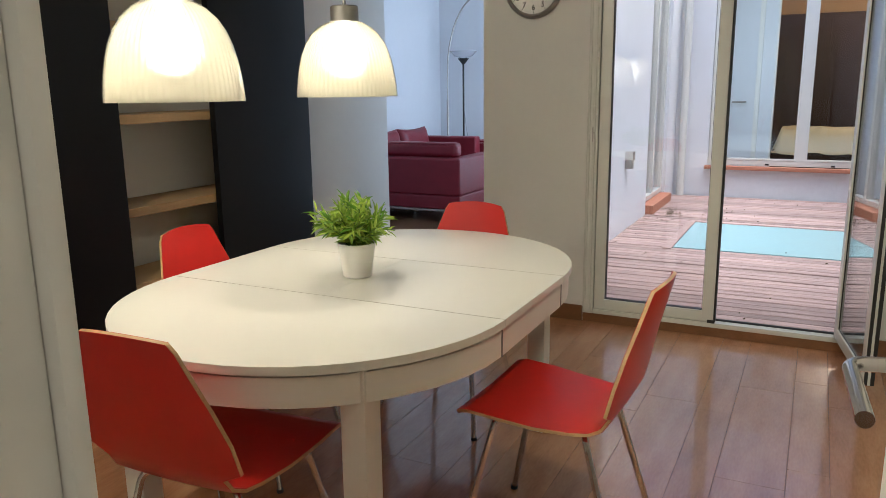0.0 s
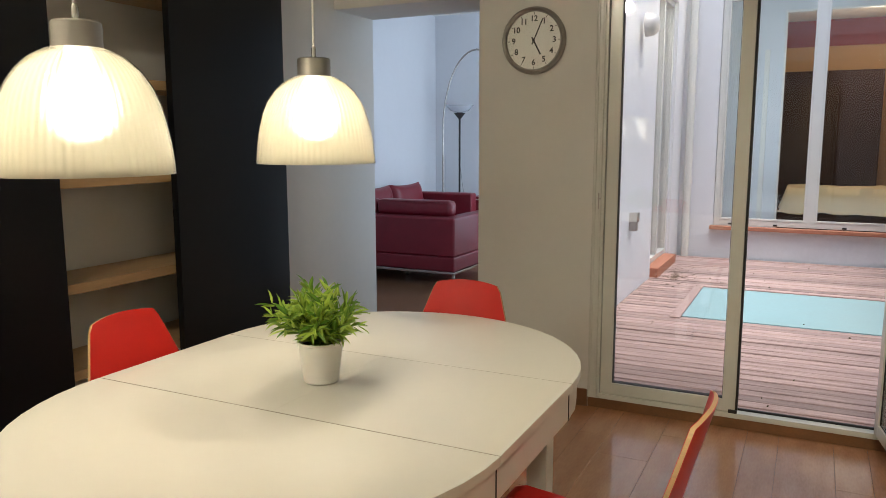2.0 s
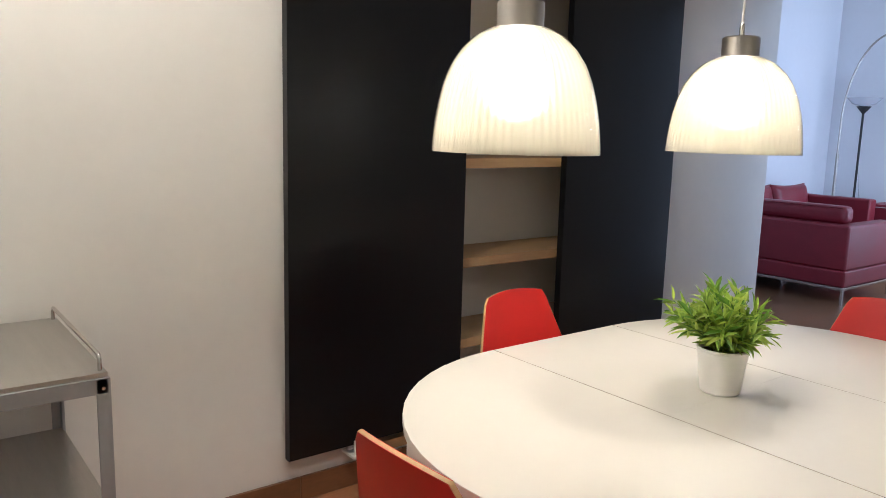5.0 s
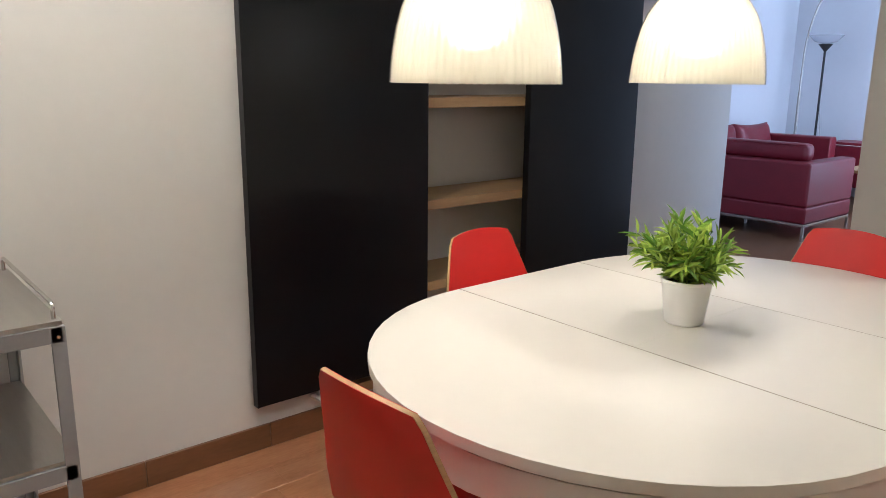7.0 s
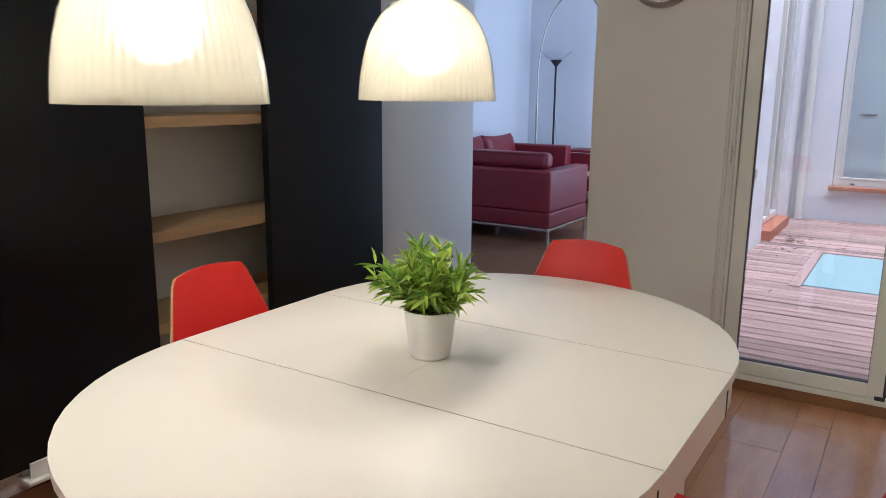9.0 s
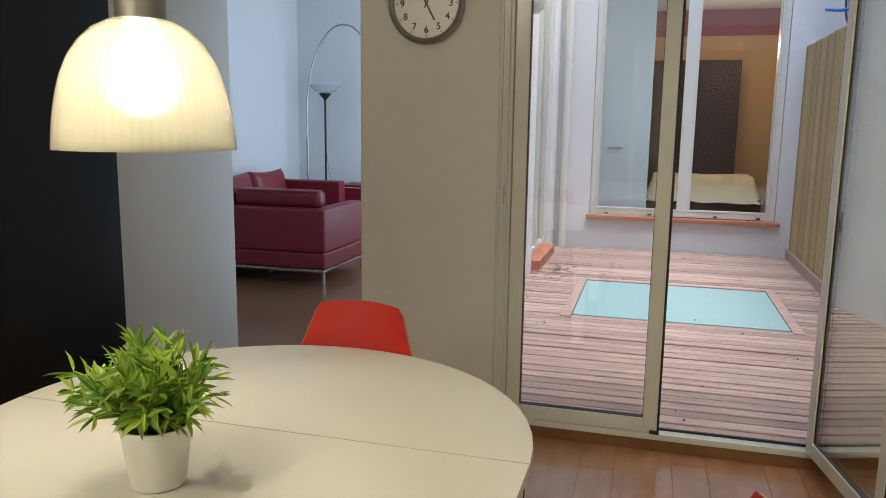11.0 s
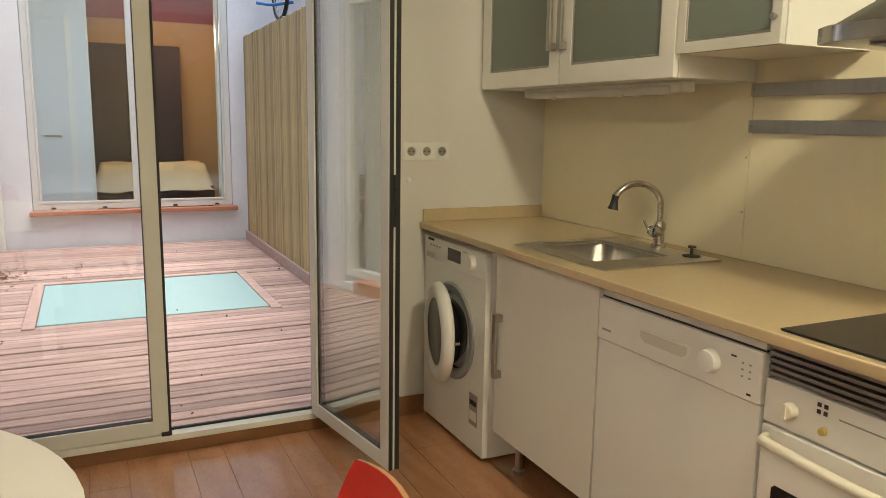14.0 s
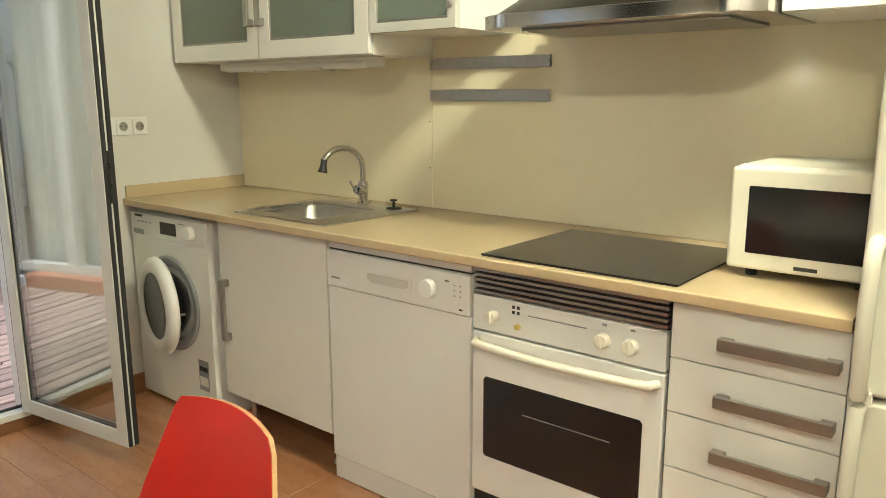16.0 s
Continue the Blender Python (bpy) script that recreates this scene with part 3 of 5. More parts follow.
def leaf_variety(mat):
    """Each leaf takes a tone of its own."""
    n, link = mat.node_tree.nodes, mat.node_tree.links
    geo, ramp = n.new("ShaderNodeNewGeometry"), n.new("ShaderNodeValToRGB")
    ramp.color_ramp.elements[0].color = (0.09, 0.23, 0.014, 1)
    ramp.color_ramp.elements[1].color = (0.48, 0.62, 0.09, 1)
    link.new(geo.outputs["Random Per Island"], ramp.inputs[0])
    b = n["Principled BSDF"]
    link.new(ramp.outputs[0], b.inputs["Base Color"])
    b.inputs["Subsurface Weight"].default_value = 0.0
    tr = n.new("ShaderNodeBsdfTranslucent")
    link.new(ramp.outputs[0], tr.inputs[0])
    mix = n.new("ShaderNodeMixShader")
    mix.inputs[0].default_value = 0.3
    link.new(b.outputs[0], mix.inputs[1])
    link.new(tr.outputs[0], mix.inputs[2])
    link.new(mix.outputs[0], n["Material Output"].inputs[0])


M_SHADE = shade_material()
M_SHADEGLASS = glass("shade_glass", (0.98, 0.97, 0.93), 1.4, 0.08)
M_BULB = glowing("bulb_glow", (1.0, 0.92, 0.78), 7.5)
leaf_variety(M_LEAF)
dining_table()
dining_chair(pose(-1.629, 2.071, 0, 0, 0, -86.5), "red laminate chair with chrome legs beside the shelf niche")
dining_chair(pose(-1.124, 1.351, 0, 0, 0, 2.5), "red laminate chair with chrome legs at the table end")
dining_chair(pose(-0.440, 2.005, 0, 0, 0, 88), "red laminate chair with chrome legs turned to the table's long side")
dining_chair(pose(-1.155, 2.735, 0, 0, 0, 180), "red laminate chair with chrome legs in front of the passage")
pendant(*LAMP_A)
pendant(*LAMP_B)
potted_plant()

# sliding boards, niche shelves


def sliding_board(y0, y1):
    b = thing("sliding_board", "tall matt black sliding board in front of wall shelves", "panel", None, "black sliding boards")
    part("panel", box(-2.492, -2.462, y0, y1, 0.185, 2.56, 0.0025), M_BOARD, b)
    part("edge_strip", box(-2.494, -2.4605, y0 - 0.003, y0 - 0.0002, 0.185, 2.56), M_BOARD, b)
    part("runner", box(-2.500, -2.470, y0 + 0.1, y1 - 0.1, 2.56, 2.60, 0.003), M_NICKEL, b)
    return b


sliding_board(1.530, 2.289)
sliding_board(2.855, 3.613)
single("sliding_rail", box(-2.52, -2.458, 1.2, 3.9, 2.60, 2.64, 0.004), M_NICKEL, "metal ceiling rail carrying the black boards", "rail")
guide = thing("floor_guide", "small white guide bracket for a sliding board", "bracket")
part("plate", box(-2.519, -2.430, 1.770, 1.890, 0.142, 0.152, 0.002), M_WHITE, guide)
part("cheek", box(-2.4575, -2.450, 1.785, 1.870, 0.152, 0.205, 0.002), M_WHITE, guide)
part("cheek", box(-2.505, -2.4955, 1.785, 1.870, 0.152, 0.205, 0.002), M_WHITE, guide)
part("roller", lathe([(0, -0.012), (0.018, -0.012), (0.018, 0.012), (0, 0.012)], 16, Matrix.Translation((-2.438, 1.875, 0.171))), M_APPL, guide)
for z in (0.105, 0.46, 0.80, 1.206, 1.595, 1.985):
    single("shelf", box(XL - 0.279, XL + 0.015, 1.842, 3.418, z, z + 0.04, 0.002), M_OAK, "thick oak shelf in the white wall niche", "shelf", "niche shelves")


def wall_clock():
    m = pose(-1.306, YF, 1.880, 90, 0, 0)
    c = thing("wall_clock", "round white wall clock with steel rim showing four past five", "clock", m)
    part("rim", lathe([(0.142, 0.0), (0.166, 0.0), (0.168, 0.012), (0.164, 0.034), (0.156, 0.042), (0.146, 0.036), (0.142, 0.022)], 64), M_NICKEL, c, "dark polished steel rim")
    part("dial", lathe([(0, 0.001), (0.1425, 0.001), (0.1425, 0.014), (0, 0.014)], 48), M_WHITE, c, "white dial")
    for k in range(1, 13):
        a = math.radians(90 - 30 * k)
        cu = bpy.data.curves.new("numeral", "FONT")
        cu.body, cu.size, cu.align_x, cu.align_y, cu.extrude = str(k), 0.040, "CENTER", "CENTER", 0.0004
        cu.offset = 0.0009
        tmp = bpy.data.objects.new("numeral", cu)
        me = bpy.data.meshes.new_from_object(tmp)
        bpy.data.objects.remove(tmp)
        me.materials.clear()
        me.materials.append(M_INK)
        ob = new("numeral", me)
        ob.parent = c
        ob.location = (0.108 * math.cos(a), 0.108 * math.sin(a), 0.0148)
    for k in range(60):
        if k % 5 == 0:
            a = math.radians(6 * k)
            part("hour_mark", moved(box(0.128, 0.138, -0.0016, 0.0016, 0.014, 0.0146), Matrix.Rotation(a, 4, "Z")), M_INK, c)
    for name, hour, size, w in (("hour_stem", 152, 0.078, 0.004), ("minute_stem", 24, 0.118, 0.003)):
        a = math.radians(90 - hour)
        part(name, moved(box(-0.02, size, -w, w, 0.017, 0.0185), Matrix.Rotation(a, 4, "Z")), M_INK, c, "black pointer")
    part("pin", lathe([(0, 0.014), (0.007, 0.014), (0.007, 0.021), (0, 0.021)], 16), M_INK, c)
    part("cover", lathe([(0, 0.026), (0.1435, 0.025), (0.1435, 0.0265), (0, 0.0285)], 48), M_CLEAR, c, "clear glass cover")


wall_clock()


def utility_cart():
    c = thing("utility_cart", "grey steel two-tier kitchen trolley against the wall", "trolley", pose(0, 0, 0))
    x0, x1, y0, y1 = -2.47, -1.90, 0.29, 0.815
    for z in (0.786, 0.458):
        part("shelf", join(box(x0, x1, y0, y1, z + 0.014, z + 0.020, 0.001), box(x0 + 0.003, x0 + 0.009, y0, y1, z, z + 0.016), box(x1 - 0.009, x1 - 0.003, y0, y1, z, z + 0.016)), M_STEEL, c, "brushed steel shelf")
        part("frame_bar", box(x1 - 0.004, x1 + 0.006, y0, y1, z - 0.028, z + 0.008, 0.001), M_GREYP, c)
        part("frame_bar", box(x0 - 0.006, x0 + 0.004, y0, y1, z - 0.028, z + 0.008, 0.001), M_GREYP, c)
        part("frame_bar", box(x0, x1, y1 - 0.012, y1 - 0.004, z - 0.028, z + 0.006, 0.001), M_GREYP, c)
    for x, sx in ((x0, 1), (x1, -1)):
        for y, sy in ((y0, 1), (y1, -1)):
            part("leg", join(box(x - 0.006 * sx, x + 0.022 * sx, y - 0.004, y + 0.004, 0.03, 0.793, 0.001), box(x - 0.006 * sx, x + 0.002 * sx, y, y + 0.026 * sy, 0.03, 0.793, 0.001)), M_GREYP, c)
            part("screw", lathe([(0, 0), (0.005, 0), (0.004, 0.003), (0, 0.003)], 10, Matrix.Translation((x + 0.007 if sx < 0 else x - 0.007, y + 0.012 * sy, 0.772)) @ Matrix.Rotation(math.radians(90 if sx < 0 else -90), 4, "Y")), M_CHROME, c)
            part("castor", lathe([(0, -0.011), (0.013, -0.011), (0.016, -0.006), (0.016, 0.006), (0.013, 0.011), (0, 0.011)], 16, Matrix.Translation((x + 0.008 * sx, y + 0.008 * sy, 0.016)) @ Matrix.Rotation(math.pi / 2, 4, "X")), M_RUBBER, c)
    part("rail", tube(rounded([(x1 - 0.02, y1 - 0.012, 0.803), (x1 - 0.02, y1 - 0.012, 0.842), (x0 + 0.02, y1 - 0.012, 0.842), (x0 + 0.02, y1 - 0.012, 0.803)], 0.02), 0.005), M_CHROME, c, "thin steel guard rail")
    part("rail", tube(rounded([(x1 - 0.02, y0 + 0.012, 0.803), (x1 - 0.02, y0 + 0.012, 0.842), (x0 + 0.02, y0 + 0.012, 0.842), (x0 + 0.02, y0 + 0.012, 0.803)], 0.02), 0.005), M_CHROME, c, "thin steel guard rail")


utility_cart()

# doorway that is walked through
door_frame = structure("door_1", join(box(-0.195, -0.165, 0.13, 0.252, 0, 2.06, 0.003), box(0.418, 0.445, 0.13, 0.262, 0, 2.06, 0.003), box(-0.165, 0.418, 0.13, 0.252, 2.03, 2.06, 0.003),
    box(-0.225, -0.156, 0.252, 0.266, 0, 2.12, 0.004), box(-0.225, -0.156, 0.116, 0.130, 0, 2.12, 0.004), box(0.43, 0.495, 0.262, 0.276, 0, 2.12, 0.003), box(-0.170, -0.158, 0.165, 0.195, 0, 2.04, 0.003)), M_WHITE, "white painted door frame of the open doorway", 35)


def room_door():
    m = Matrix.Translation((0.440, 0.280, 0)) @ Matrix.Rotation(math.radians(90 + 14), 4, "Z")
    d = thing("room_door", "open white door leaf with a steel lever handle", "door", m)
    part("leaf", box(0.0, 0.712, -0.04, 0.0, 0.008, 2.03, 0.002), M_WHITE, d)
    part("handle", tube(rounded([(0.655, -0.001, 1.052), (0.655, 0.066, 1.052), (0.506, 0.094, 1.052)], 0.022, 8), 0.0085, 16), M_CHROME, d, "brushed steel lever handle")
    part("rosette", lathe([(0, 0), (0.026, 0), (0.026, 0.006), (0, 0.007)], 28, Matrix.Translation((0.655, 0.0, 1.052)) @ Matrix.Rotation(math.radians(-90), 4, "X")), M_STEEL, d)
    for z in (0.25, 1.8):
        part("hinge", lathe([(0, -0.04), (0.007, -0.04), (0.007, 0.04), (0, 0.04)], 12, Matrix.Translation((-0.004, 0.006, z))), M_STEEL, d)


room_door()

# ---- terrace door ----


def rect_frame(x0, x1, z0, z1, w, y0, y1, bevel=0.003):
    return join(box(x0, x0 + w, y0, y1, z0, z1, bevel), box(x1 - w, x1, y0, y1, z0, z1, bevel), box(x0 + w - 0.002, x1 - w + 0.002, y0 + 0.0005, y1 - 0.0005, z0, z0 + w, bevel), box(x0 + w - 0.002, x1 - w + 0.002, y0 + 0.0005, y1 - 0.0005, z1 - w, z1, bevel))


window = thing("window_1", "white aluminium terrace door with fixed pane", "window", None, "", "structure")
part("window_frame", join(box(-0.985, -0.925, YF - 0.006, YF + 0.075, 0.05, 2.28, 0.004), box(0.352, 0.412, YF - 0.002, YF + 0.075, 0.05, 2.28, 0.004), box(-0.925, 0.352, YF - 0.004, YF + 0.075, 0.05, 0.078, 0.004), box(-0.925, 0.352, YF - 0.004, YF + 0.075, 2.23, 2.28, 0.004)), M_ALU, window)
part("fixed_sash", rect_frame(-0.920, -0.262, 0.080, 2.228, 0.060, YF + 0.002, YF + 0.058, 0.004), M_ALU, window)
for x in (-0.980, -0.952, -0.936):
    part("cover_strip", box(x, x + 0.013, YF - 0.012, YF - 0.005, 0.06, 2.27, 0.004, 3), M_ALU, window)
part("gasket", rect_frame(-0.862, -0.320, 0.138, 2.170, 0.004, YF + 0.012, YF + 0.048, 0), M_RUBBER, window)
part("gasket", box(-0.2615, -0.252, YF + 0.012, YF + 0.05, 0.080, 2.228), M_RUBBER, window, "black rubber seal")
part("gasket", box(-0.252, 0.350, YF + 0.044, YF + 0.056, 0.078, 0.088), M_RUBBER, window, "black rubber seal")
for y in (YF + 0.022, YF + 0.040):
    part("pane", box(-0.860, -0.322, y - 0.002, y + 0.002, 0.140, 2.168), M_GLASS, window)
part("latch", join(box(-0.954, -0.948, YF - 0.016, YF - 0.012, 1.04, 1.12, 0.001), box(-0.955, -0.940, YF - 0.022, YF - 0.016, 1.088, 1.093, 0.001)), M_NICKEL, window)
part("corner_cap", box(-0.292, -0.252, YF - 0.004, YF + 0.004, 0.074, 0.092, 0.002), M_RUBBER, window)


def door_leaf():
    a = math.degrees(math.atan2(-0.9876, 0.157))
    m = Matrix.Translation((0.343, YF - 0.005, 0)) @ Matrix.Rotation(math.radians(a), 4, "Z")
    d = thing("terrace_door", "open white aluminium glazed door leaf with black seals", "door", m)
    part("frame", rect_frame(0.0, 0.66, 0.082, 2.225, 0.058, -0.022, 0.022, 0.004), M_ALU, d)
    part("seal", box(0.660, 0.667, -0.019, -0.006, 0.086, 2.22), M_RUBBER, d, "black rubber seal")
    part("seal", box(0.660, 0.668, 0.006, 0.020, 0.086, 2.22), M_RUBBER, d, "black rubber seal")
    part("seal", box(-0.007, 0.0, -0.018, 0.018, 0.086, 2.22), M_RUBBER, d, "black rubber seal")
    part("gasket", rect_frame(0.055, 0.605, 0.137, 2.170, 0.004, -0.014, 0.014, 0), M_RUBBER, d)
    for y in (-0.009, 0.009):
        part("pane", box(0.057, 0.603, y - 0.002, y + 0.002, 0.139, 2.168), M_COATED, d)
    part("lock", join(box(0.661, 0.672, -0.006, 0.006, 0.98, 1.16, 0.002), box(0.664, 0.678, -0.004, 0.004, 1.03, 1.05, 0.001), box(0.664, 0.678, -0.004, 0.004, 1.10, 1.12, 0.001)), M_INK, d, "black lock strip")
    for z in (0.22, 1.1, 2.05):
        part("hinge", lathe([(0, -0.045), (0.009, -0.045), (0.009, 0.045), (0, 0.045)], 12, Matrix.Translation((-0.008, 0.03, z))), M_ALU, d)


door_leaf()

# skirting
rnd = random.Random(3)
skirt = structure("baseboard", join(box(XL, XL + 0.004, YB, YO, 0, 0.088), box(XO, -0.985, YF - 0.004, YF, 0, 0.088), box(0.41, 0.86, YF - 0.004, YF, 0, 0.088), box(XO - 0.004, XO, YF, YO, 0, 0.088)), M_GROUT, "brown tiled skirting board")
y = YB
while y < YO - 0.01:
    e = min(YO, y + 0.448)
    part("skirting_tile", box(XL + 0.002, XL + 0.014, y + 0.001, e - 0.001, 0.0, 0.092, 0.0015, 1), M_SKIRT, skirt, smooth=0)
    y = e + 0.0
for a, b in ((XO + 0.0, -1.29), (-1.29, -0.987), (0.412, 0.86)):
    part("skirting_tile", box(a + 0.001, b - 0.001, YF - 0.014, YF - 0.002, 0.0, 0.092, 0.0015, 1), M_SKIRT, skirt, smooth=0)

# ---- kitchen ----
XF = 0.86


def bar_handle(parent, axis, a0, a1, fixed, z, x=XF):
    """A flat bar on two posts. axis y: level at height z; axis z: upright at y = fixed."""
    if axis == "y":
        bm = join(box(x - 0.034, x - 0.022, a0, a1, z - 0.014, z + 0.014, 0.002), box(x - 0.024, x - 0.0005, a0, a0 + 0.03, z - 0.012, z + 0.012, 0.002), box(x - 0.024, x - 0.0005, a1 - 0.03, a1, z - 0.012, z + 0.012, 0.002))
    else:
        bm = join(box(x - 0.034, x - 0.022, fixed - 0.012, fixed + 0.012, a0, a1, 0.002), box(x - 0.024, x - 0.0005, fixed - 0.011, fixed + 0.011, a0, a0 + 0.028, 0.002), box(x - 0.024, x - 0.0005, fixed - 0.011, fixed + 0.011, a1 - 0.028, a1, 0.002))
    return part("handle", bm, M_NICKEL, parent, "grey metal bar handle")


def knob_x(y, z, r, d, x=XF):
    """A turning knob that faces -x."""
    return lathe([(0, d), (r * 0.8, d), (r * 0.88, d * 0.93), (r, 0.0), (0, 0)], 24, Matrix.Translation((x, y, z)) @ Matrix.Rotation(math.radians(-90), 4, "Y"))


def worktop():
    bm = bmesh.new()
    hole = (0.955, 1.270, 3.045, 3.425)
    xs, ys = [0.828, hole[0], hole[1], XR - 0.001], [1.294, hole[2], hole[3], YF - 0.001]
    for i in range(3):
        for j in range(3):
            if i == 1 and j == 1:
                continue
            q = [(xs[i], ys[j]), (xs[i + 1], ys[j]), (xs[i + 1], ys[j + 1]), (xs[i], ys[j + 1])]
            for z, flip in ((0.90, 1), (0.870, -1)):
                bm.faces.new([bm.verts.new((*p, z)) for p in q][::flip])
    bmesh.ops.remove_doubles(bm, verts=bm.verts, dist=1e-5)
    edges = [e for e in bm.edges if e.is_boundary]
    top = [e for e in edges if e.verts[0].co.z > 0.89]
    for e in top:
        a, b = e.verts
        lo = {v: min((w for w in bm.verts if w.co.z < 0.89), key=lambda w: (w.co.xy - v.co.xy).length) for v in (a, b)}
        bm.faces.new((a, b, lo[b], lo[a]))
    bmesh.ops.recalc_face_normals(bm, faces=bm.faces)
    lip = [e for e in bm.edges if e.verts[0].co.x < 0.83 and e.verts[1].co.x < 0.83 and abs(e.verts[0].co.y - e.verts[1].co.y) > 0.1]
    bmesh.ops.bevel(bm, geom=lip, offset=0.005, segments=3, affect="EDGES", profile=0.5)
    t = thing("worktop", "glossy beige stone-look kitchen worktop with upstand", "worktop")
    part("slab", bm, M_COUNTER, t)
    part("upstand", box(0.842, XR - 0.012, YF - 0.013, YF - 0.001, 0.9002, 0.955, 0.002), M_COUNTER, t, "low beige upstand along the wall")


worktop()
splash = structure("backsplash", box(XR - 0.003, XR - 0.0005, 1.294, YF - 0.002, 0.9005, 2.2), M_WALL, "cream wall strip behind the splash panels")
part("splash_panel", box(XR - 0.011, XR - 0.003, 2.931, YF - 0.002, 0.901, 1.60, 0.001), M_SPLASH, splash, "glossy cream laminate panel")
part("splash_panel", box(XR - 0.011, XR - 0.003, 1.294, 2.929, 0.901, 1.60, 0.001), M_SPLASH, splash, "glossy cream laminate panel")
for z in (1.06, 1.24):
    part("screw", lathe([(0, 0), (0.004, 0), (0.003, 0.003), (0, 0.003)], 10, Matrix.Translation((XR - 0.011, 2.942, z)) @ Matrix.Rotation(math.radians(-90), 4, "Y")), M_NICKEL, splash)


def sink():
    s = thing("kitchen_sink", "stainless steel inset sink with drainer in the worktop", "sink")
    x0, x1, y0, y1 = 0.900, 1.376, 2.930, 3.455
    bx0, bx1, by0, by1 = 0.962, 1.262, 3.052, 3.418
    rim = bmesh.new()
    xs, ys = [x0, bx0, bx1, x1], [y0, by0, by1, y1]
    for i in range(3):
        for j in range(3):
            if i == 1 and j == 1:
                continue
            rim.faces.new([rim.verts.new((x, y, 0.9055)) for x, y in ((xs[i], ys[j]), (xs[i + 1], ys[j]), (xs[i + 1], ys[j + 1]), (xs[i], ys[j + 1]))])
    bmesh.ops.remove_doubles(rim, verts=rim.verts, dist=1e-5)
    out = [e for e in rim.edges if e.is_boundary]
    ext = bmesh.ops.extrude_edge_only(rim, edges=out)
    for v in [g for g in ext["geom"] if isinstance(g, bmesh.types.BMVert)]:
        inside = bx0 - 0.01 < v.co.x < bx1 + 0.01 and by0 - 0.01 < v.co.y < by1 + 0.01
        v.co.z = 0.898 if inside else 0.9005
    bmesh.ops.recalc_face_normals(rim, faces=rim.faces)
    part("rim", rim, M_STEEL, s, "flat steel rim")
    bowl = bmesh.new()
    loops = []
    for inset, z, rad in ((0.0, 0.899, 0.05), (0.006, 0.87, 0.055), (0.016, 0.78, 0.06), (0.035, 0.752, 0.06), (0.12, 0.747, 0.03)):
        a0, a1, c0, c1 = bx0 - 0.004 + inset, bx1 + 0.004 - inset, by0 - 0.004 + inset, by1 + 0.004 - inset
        pts = []
        for cx, cy, st in ((a1 - rad, c1 - rad, 0), (a0 + rad, c1 - rad, 90), (a0 + rad, c0 + rad, 180), (a1 - rad, c0 + rad, 270)):
            for k in range(6):
                an = math.radians(st + 18 * k)
                pts.append(bowl.verts.new((cx + rad * math.cos(an), cy + rad * math.sin(an), z)))
        loops.append(pts)
    for a, b in zip(loops, loops[1:]):
        for i in range(len(a)):
            bowl.faces.new((a[i], a[(i + 1) % len(a)], b[(i + 1) % len(a)], b[i]))
    bowl.faces.new(loops[-1])
    bmesh.ops.recalc_face_normals(bowl, faces=bowl.faces)
    bmesh.ops.reverse_faces(bowl, faces=bowl.faces)
    part("bowl", bowl, M_STEEL, s, "rounded steel bowl", smooth=60)
    part("collar", ring([(bx0 - 0.003, by0 - 0.003), (bx1 + 0.003, by0 - 0.003), (bx1 + 0.003, by1 + 0.003), (bx0 - 0.003, by1 + 0.003)], [(bx0 + 0.018, by0 + 0.018), (bx1 - 0.018, by0 + 0.018), (bx1 - 0.018, by1 - 0.018), (bx0 + 0.018, by1 - 0.018)], 0.896, 0.8985), M_STEEL, s)
    part("overflow", lathe([(0, 0), (0.012, 0), (0.010, 0.003), (0, 0.003)], 16, Matrix.Translation((1.246, 3.12, 0.865)) @ Matrix.Rotation(math.radians(-90), 4, "Y")), M_CHROME, s)
    part("drain_plug", lathe([(0, 0), (0.030, 0), (0.030, 0.004), (0.006, 0.008), (0.005, 0.028), (0.014, 0.030), (0.014, 0.036), (0, 0.037)], 24, Matrix.Translation((1.325, 3.012, 0.906))), M_INK, s, "black plug knob")


def tap():
    t = thing("kitchen_tap", "chrome swan-neck mixer tap with black spray nozzle", "tap", pose(1.345, 3.200, 0.906))
    part("base", lathe([(0, 0), (0.026, 0), (0.026, 0.008), (0.020, 0.014), (0.019, 0.06), (0.022, 0.066), (0.022, 0.085), (0.015, 0.095), (0, 0.095)], 28), M_CHROME, t)
    part("lever", join(lathe([(0, 0), (0.021, 0), (0.023, 0.02), (0.018, 0.038), (0, 0.042)], 20, Matrix.Translation((-0.01, 0, 0.058)) @ Matrix.Rotation(math.radians(-80), 4, "Y") @ Matrix.Rotation(0.3, 4, "X")), tube([(-0.05, 0.0, 0.066), (-0.062, 0.012, 0.10)], 0.005)), M_CHROME, t)
    neck = [(0, 0, 0.085)]
    for i in range(15):
        a = math.radians(0 + 11 * i)
        neck.append((-0.090 + 0.090 * math.cos(a), 0.040 * (1 - math.cos(a)) / 2, 0.150 + 0.080 * math.sin(a)))
    part("spout", tube(neck, 0.0115, 14), M_CHROME, t)
    e = Vector(neck[-1])
    part("nozzle", tube([e + Vector((0, 0, 0.004)), e + Vector((-0.003, 0.002, -0.012)), e + Vector((-0.005, 0.003, -0.030)), e + Vector((-0.008, 0.004, -0.046))], [0.013, 0.012, 0.015, 0.020], 16), M_INK, t, "black spray nozzle")


sink()
tap()


